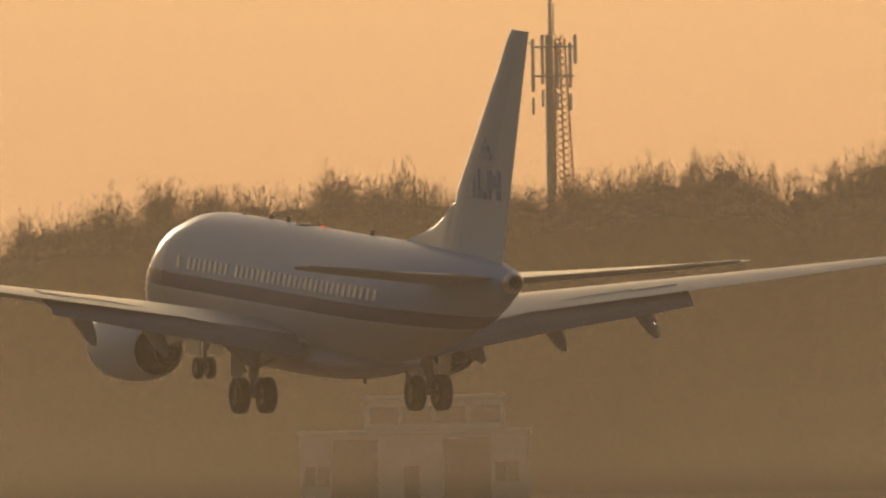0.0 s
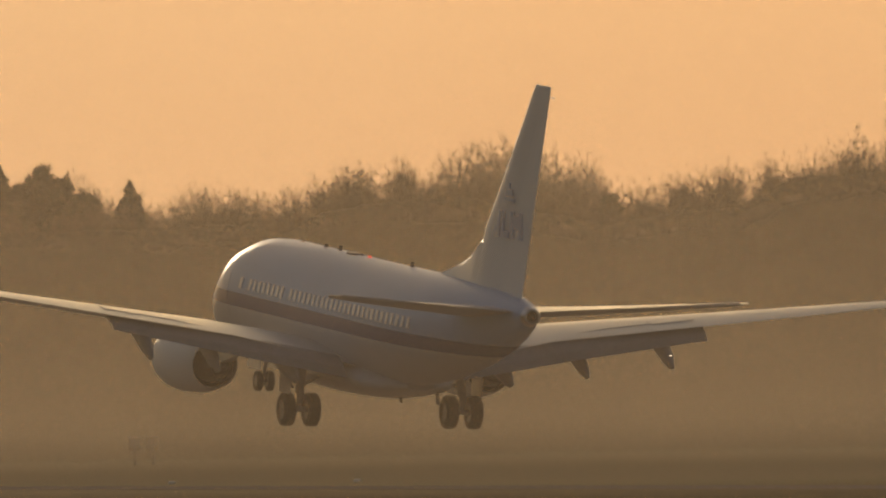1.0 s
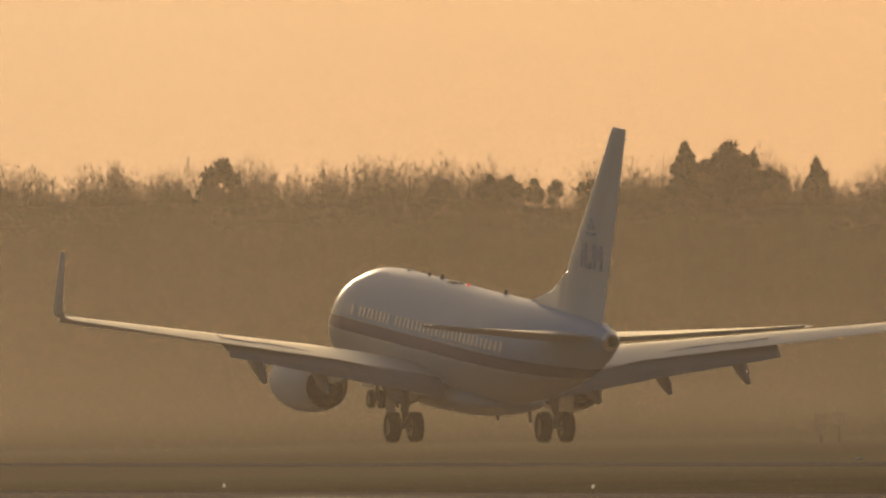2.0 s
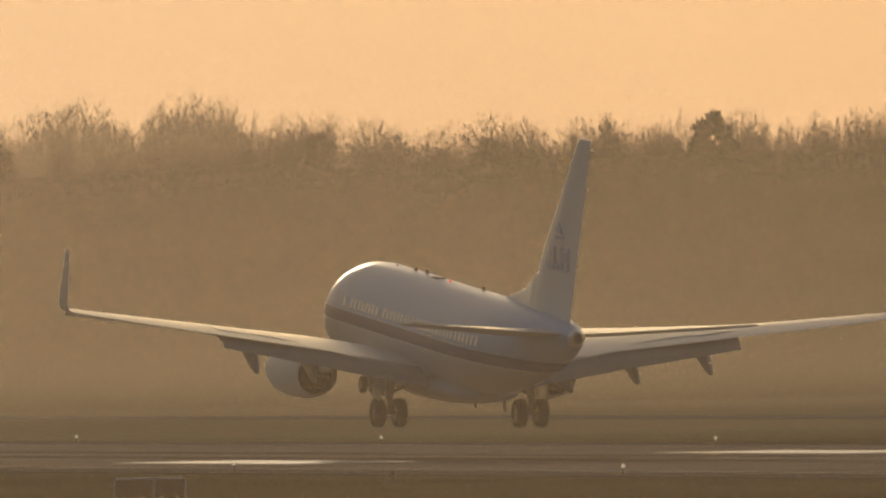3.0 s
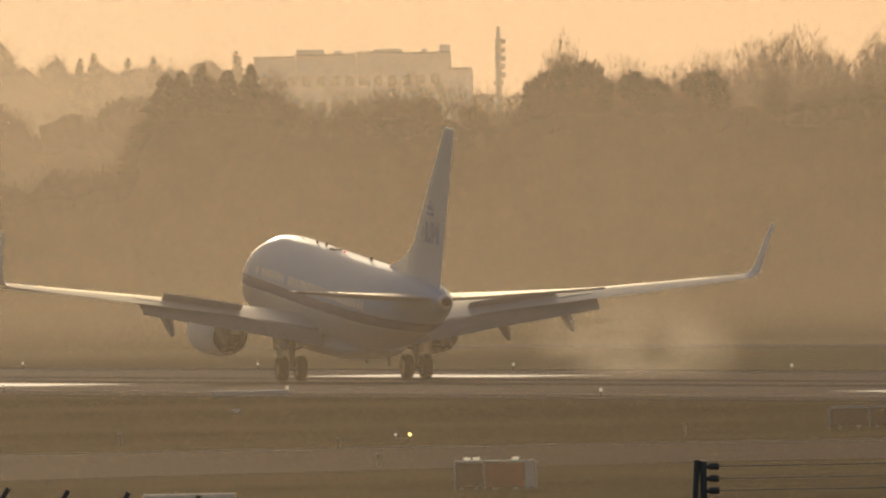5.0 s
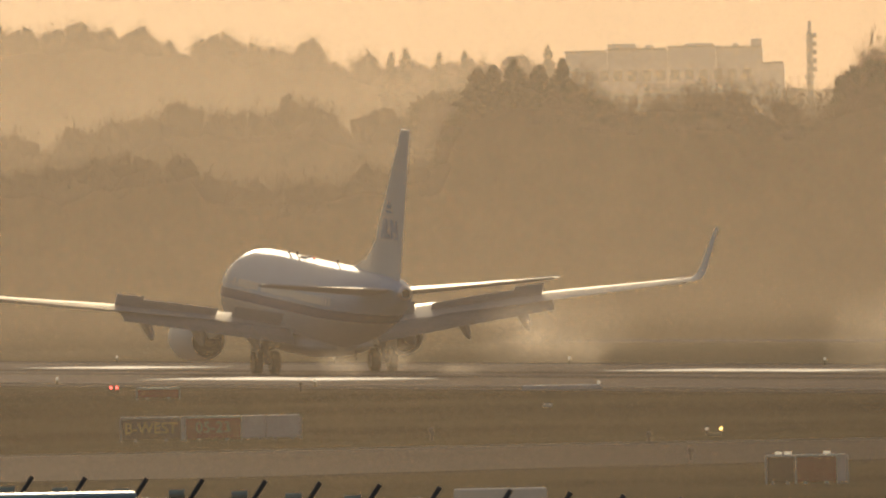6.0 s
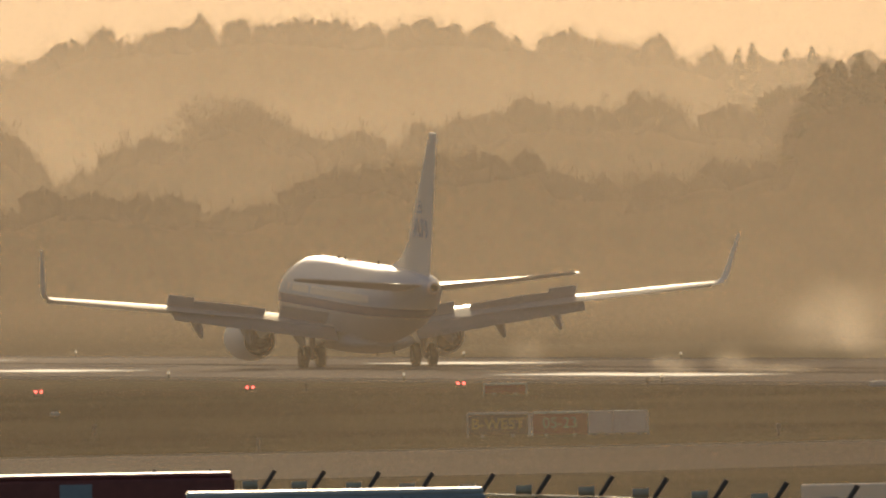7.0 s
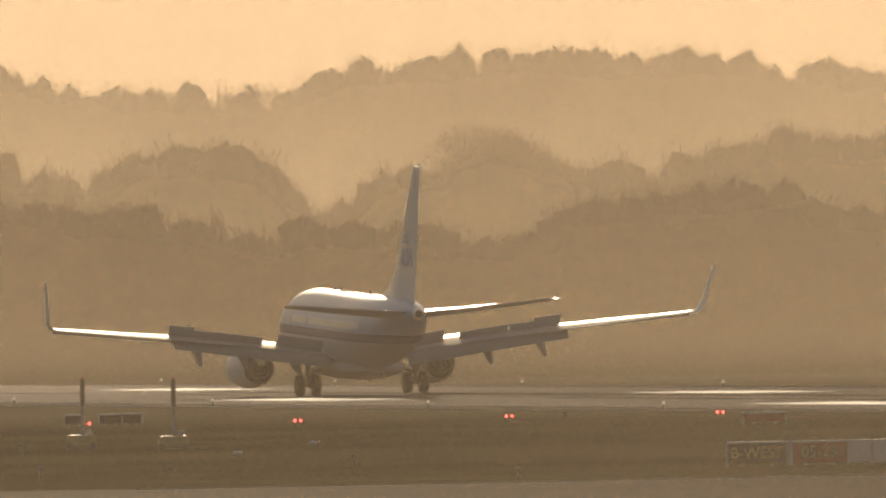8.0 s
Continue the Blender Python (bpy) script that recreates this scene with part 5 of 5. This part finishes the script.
fence_gs = [-3300, -3400, -3505, -3610, -3700, -3790, -3885, -4029, -4132, -4226, -4331, -4456, -4562, -4667, -4763, -4874, -4973, -5081, -5175, -5272, -5359, -5471, -5570]
f_at = place(-4400, 400)
fence = thing("perimeter_fence", "perimeter fence with slanting arms and pale canisters", "fence", (0, 0, 0))
arm_me = finish("arm", rod(rodded((0, 0, 1.86), (0.24, 0, 2.22), 0.035, 0.04, n=8), (0, 0, 0), (0, 0, 1.88), 0.04, n=8), M_DARK)
can = rodded((-0.32, 0, 1.98), (-0.10, 0, 1.98), 0.075, n=14)
rod(can, (-0.10, 0, 1.98), (-0.06, 0, 1.98), 0.09, n=14)
can_me = finish("canister", can, M_CREAM)
for g in fence_gs:
    for nm, me in (("post_arm", arm_me), ("canister", can_me)):
        o = new(nm, me)
        o.parent = fence
        o.location = place(g - 28, fence_r(g), 0.0)
        o.rotation_euler = (0, 0, az(g))
for g, g2 in zip(fence_gs, fence_gs[1:]):
    a, b = Vector(place(g - 28, fence_r(g))), Vector(place(g2 - 28, fence_r(g2)))
    for z in (1.88, 1.4, 0.9, 0.4):
        part("rail", rodded(a + Vector((0, 0, z)), b + Vector((0, 0, z)), 0.025, n=6), M_STEEL, fence)

gate_fence = thing("wire_fence", "dark fence posts with stubby arms and wires", "fence", (0, 0, 0))
wire_pts = []
for k, g in enumerate((-2352, -2900, -3450)):
    p = Vector(place(g, 430))
    wire_pts.append(p)
    turn = az(g)
    bm = rodded((-0.14, 0, 0), (0.0, 0, 2.36), 0.05, n=8)
    rod(bm, (0.10, 0, 0), (0.10, 0, 2.34), 0.06, n=8)
    o = part("fence_post", bm, M_DARK, gate_fence, at=p)
    o.rotation_euler = (0, 0, turn)
    for z in (2.25, 2.05, 1.85):
        a = part("wire_arm", rod(rodded((0.1, 0, z), (0.34, 0, z - 0.01), 0.035, n=8), (0.2, 0, z), (0.36, 0, z), 0.06, n=10), M_DARK, gate_fence, at=p)
        a.rotation_euler = (0, 0, turn)
for a, b in zip(wire_pts, wire_pts[1:]):
    for z in (2.25, 2.05, 1.85, 1.5, 1.1, 0.7, 0.3):
        part("wire", rodded(a + Vector((0, 0, z)), b + Vector((0, 0, z)), 0.006, n=4), M_STEEL, gate_fence)


def box_van(label, g0, g1, r, top, side_mat, roof_mat, stripe=None, name="box_van"):
    """A parked box van seen side-on over the fence."""
    k = r / F
    ln = abs(g1 - g0) * k
    g = (g0 + g1) / 2
    v = thing(name, label, "van", place(g, r), facing(g), "parked vehicles")
    h = ln / 2
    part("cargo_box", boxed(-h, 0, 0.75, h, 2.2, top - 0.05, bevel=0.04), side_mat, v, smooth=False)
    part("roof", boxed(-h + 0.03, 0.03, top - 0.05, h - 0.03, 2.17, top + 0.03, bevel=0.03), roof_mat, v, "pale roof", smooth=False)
    part("chassis", boxed(-h + 0.1, 0.2, 0.45, h - 0.1, 2.0, 0.75, bevel=0.03), M_DARK, v, smooth=False)
    for x in (-h * 0.65, h * 0.65):
        for y in (0.12, 1.88):
            w = part("wheel", rodded((x, y, 0.38), (x, y + 0.22, 0.38), 0.38, n=20), M_TYRE, v)
    if stripe:
        for x0, x1, m in stripe:
            part("side_panel", boxed(x0, -0.02, 0.85, x1, 0.02, top - 0.12, bevel=0.006), m, v, "pale side panel", smooth=False)
    return v


box_van("dark red parked lorry body with a pale side panel", -6180, -5434, 400, 2.54, M_TRUCKRED, M_TRUCKRED, stripe=((-3.2, -2.3, M_SIGNGREY), (-2.2, -1.35, M_SIGNGREY), (0.55, 1.05, M_SIGNGREY)), name="lorry")
box_van("parked van with grey sides and a white roof", -5525, -4990, 380, 2.42, M_GREYP, M_WHITE)
box_van("parked van with grey sides and a lower white roof", -6060, -5545, 372, 2.36, M_GREYP, M_WHITE)


# ---- tyre smoke: soft drifting puffs ----
def smoke_mat(name, dens, seed):
    m = bpy.data.materials.new(name)
    m.use_nodes = True
    nt = m.node_tree
    nt.nodes.remove(nt.nodes["Principled BSDF"])
    co = nt.nodes.new("ShaderNodeTexCoord")
    nz = nt.nodes.new("ShaderNodeTexNoise")
    nz.inputs["Scale"].default_value = 1.6
    nz.inputs["Detail"].default_value = 4
    off = nt.nodes.new("ShaderNodeVectorMath")
    off.operation = "ADD"
    off.inputs[1].default_value = (seed * 3.7, 0, seed * 1.3)
    nt.links.new(co.outputs["Object"], off.inputs[0])
    nt.links.new(off.outputs[0], nz.inputs["Vector"])
    ln = nt.nodes.new("ShaderNodeVectorMath")
    ln.operation = "LENGTH"
    nt.links.new(co.outputs["Object"], ln.inputs[0])
    warp = math_node(nt, "MULTIPLY_ADD", nz.outputs["Fac"], 0.7, -0.35)
    d = math_node(nt, "ADD", ln.outputs["Value"], warp)
    f = ramp_map(nt, d, 0.1, 0.85, dens, 0.0)
    rim = ramp_map(nt, ln.outputs["Value"], 0.75, 0.99, 1.0, 0.0)
    f = math_node(nt, "MULTIPLY", f, rim, clamp=True)
    tr = nt.nodes.new("ShaderNodeBsdfTransparent")
    tl = nt.nodes.new("ShaderNodeBsdfTranslucent")
    tl.inputs[0].default_value = (0.85, 0.76, 0.64, 1)
    mx = nt.nodes.new("ShaderNodeMixShader")
    nt.links.new(f, mx.inputs[0])
    nt.links.new(tr.outputs[0], mx.inputs[1])
    nt.links.new(tl.outputs[0], mx.inputs[2])
    nt.links.new(mx.outputs[0], nt.nodes["Material Output"].inputs[0])
    return m


SMOKE_MATS = [smoke_mat("smoke_thin", 0.11, 1), smoke_mat("smoke_dense", 0.22, 2), smoke_mat("smoke_wisp", 0.15, 3)]


def puff_mesh(seed, material):
    """A bowl-shaped veil of unit radius, wavy like a billow."""
    bm = bmesh.new()
    n, rings = 28, 9
    c = bm.verts.new((0, -0.25, 0))
    prev = None
    for j in range(1, rings + 1):
        r = j / rings
        ring = []
        for k in range(n):
            a = 2 * math.pi * k / n
            w = 0.07 * math.sin(3 * a + seed) * r + 0.05 * math.sin(5 * a + 2 * seed) * r
            ring.append(bm.verts.new((r * math.cos(a), -0.25 * (1 - r * r) + w, r * math.sin(a))))
        for k in range(n):
            if prev:
                bm.faces.new((prev[k], prev[(k + 1) % n], ring[(k + 1) % n], ring[k]))
            else:
                bm.faces.new((c, ring[k], ring[(k + 1) % n]))
        prev = ring
    return finish("smoke_puff", bm, material)


# born at (seconds), skyline place, distance, half width, half height, end height, drift, veil
PUFFS = ((4.40, -3420, 1118, 2.6, 2.4, 1.9, -2.0, 0), (4.45, -3500, 1122, 4.4, 3.4, 2.8, -2.4, 0), (4.50, -3590, 1126, 2.6, 2.9, 2.5, -2.6, 0), (4.60, -3660, 1130, 2.2, 2.6, 2.3, -2.6, 0), (4.55, -3550, 1124, 4.6, 1.0, 0.6, -2.0, 2),
         (4.95, -4160, 1170, 1.8, 1.5, 1.5, -3.0, 1), (5.05, -4215, 1173, 2.0, 1.8, 2.0, -4.5, 1), (5.1, -4140, 1176, 4.0, 2.6, 2.8, -5.0, 0), (5.35, -4260, 1190, 3.0, 2.5, 3.0, -4.0, 2), (5.6, -4310, 1196, 2.8, 2.4, 3.0, -3.6, 2), (5.9, -4380, 1206, 2.6, 2.0, 2.4, -3.2, 2),
         (4.85, -4400, 1168, 2.4, 0.5, 0.5, -2.0, 1), (5.0, -4490, 1178, 1.7, 1.1, 1.0, -2.0, 1), (5.05, -4600, 1160, 1.6, 1.0, 0.9, -2.0, 1), (6.1, -4890, 1222, 1.6, 1.2, 1.0, -2.0, 2))
SMOKE = []
for k, (t0, g, r, hw, hh, zend, drift, veil) in enumerate(PUFFS):
    ob = tagged(new("smoke_puff", puff_mesh(k * 1.7, SMOKE_MATS[veil])), "soft pale puff of tyre smoke over the runway", "smoke", "tyre smoke puffs")
    ob.scale = (hw, 0.6, hh)
    SMOKE.append((ob, t0, g, r, hw, hh, zend, drift))


def smoke_motion():
    for ob, t0, g, r, hw, hh, zend, drift in SMOKE:
        x, y, _ = place(g, r)
        deep = -hh - 1.5
        turn = facing(g)
        lean = 0 if hw > 2 * hh else 8
        end = zend * 1.1 if t0 < 4.8 else (zend * 0.8 if hh > 1.5 else -hh * 0.4)
        rows = [(0.0, pose(x, y, deep, 0, 0, turn)), (t0 - 0.2, pose(x, y, deep, 0, 0, turn)), (t0, pose(x, y, deep, 0, 0, turn)), (t0 + 0.35, pose(x + drift * 0.1, y, zend * 0.45, 0, 0, turn)),
                (t0 + 1.0, pose(x + drift * 0.35, y, zend * 0.75, 0, lean, turn)), (8.0, pose(x + drift, y, end, 0, lean * 2, turn))]
        walk(ob, rows)


motions()
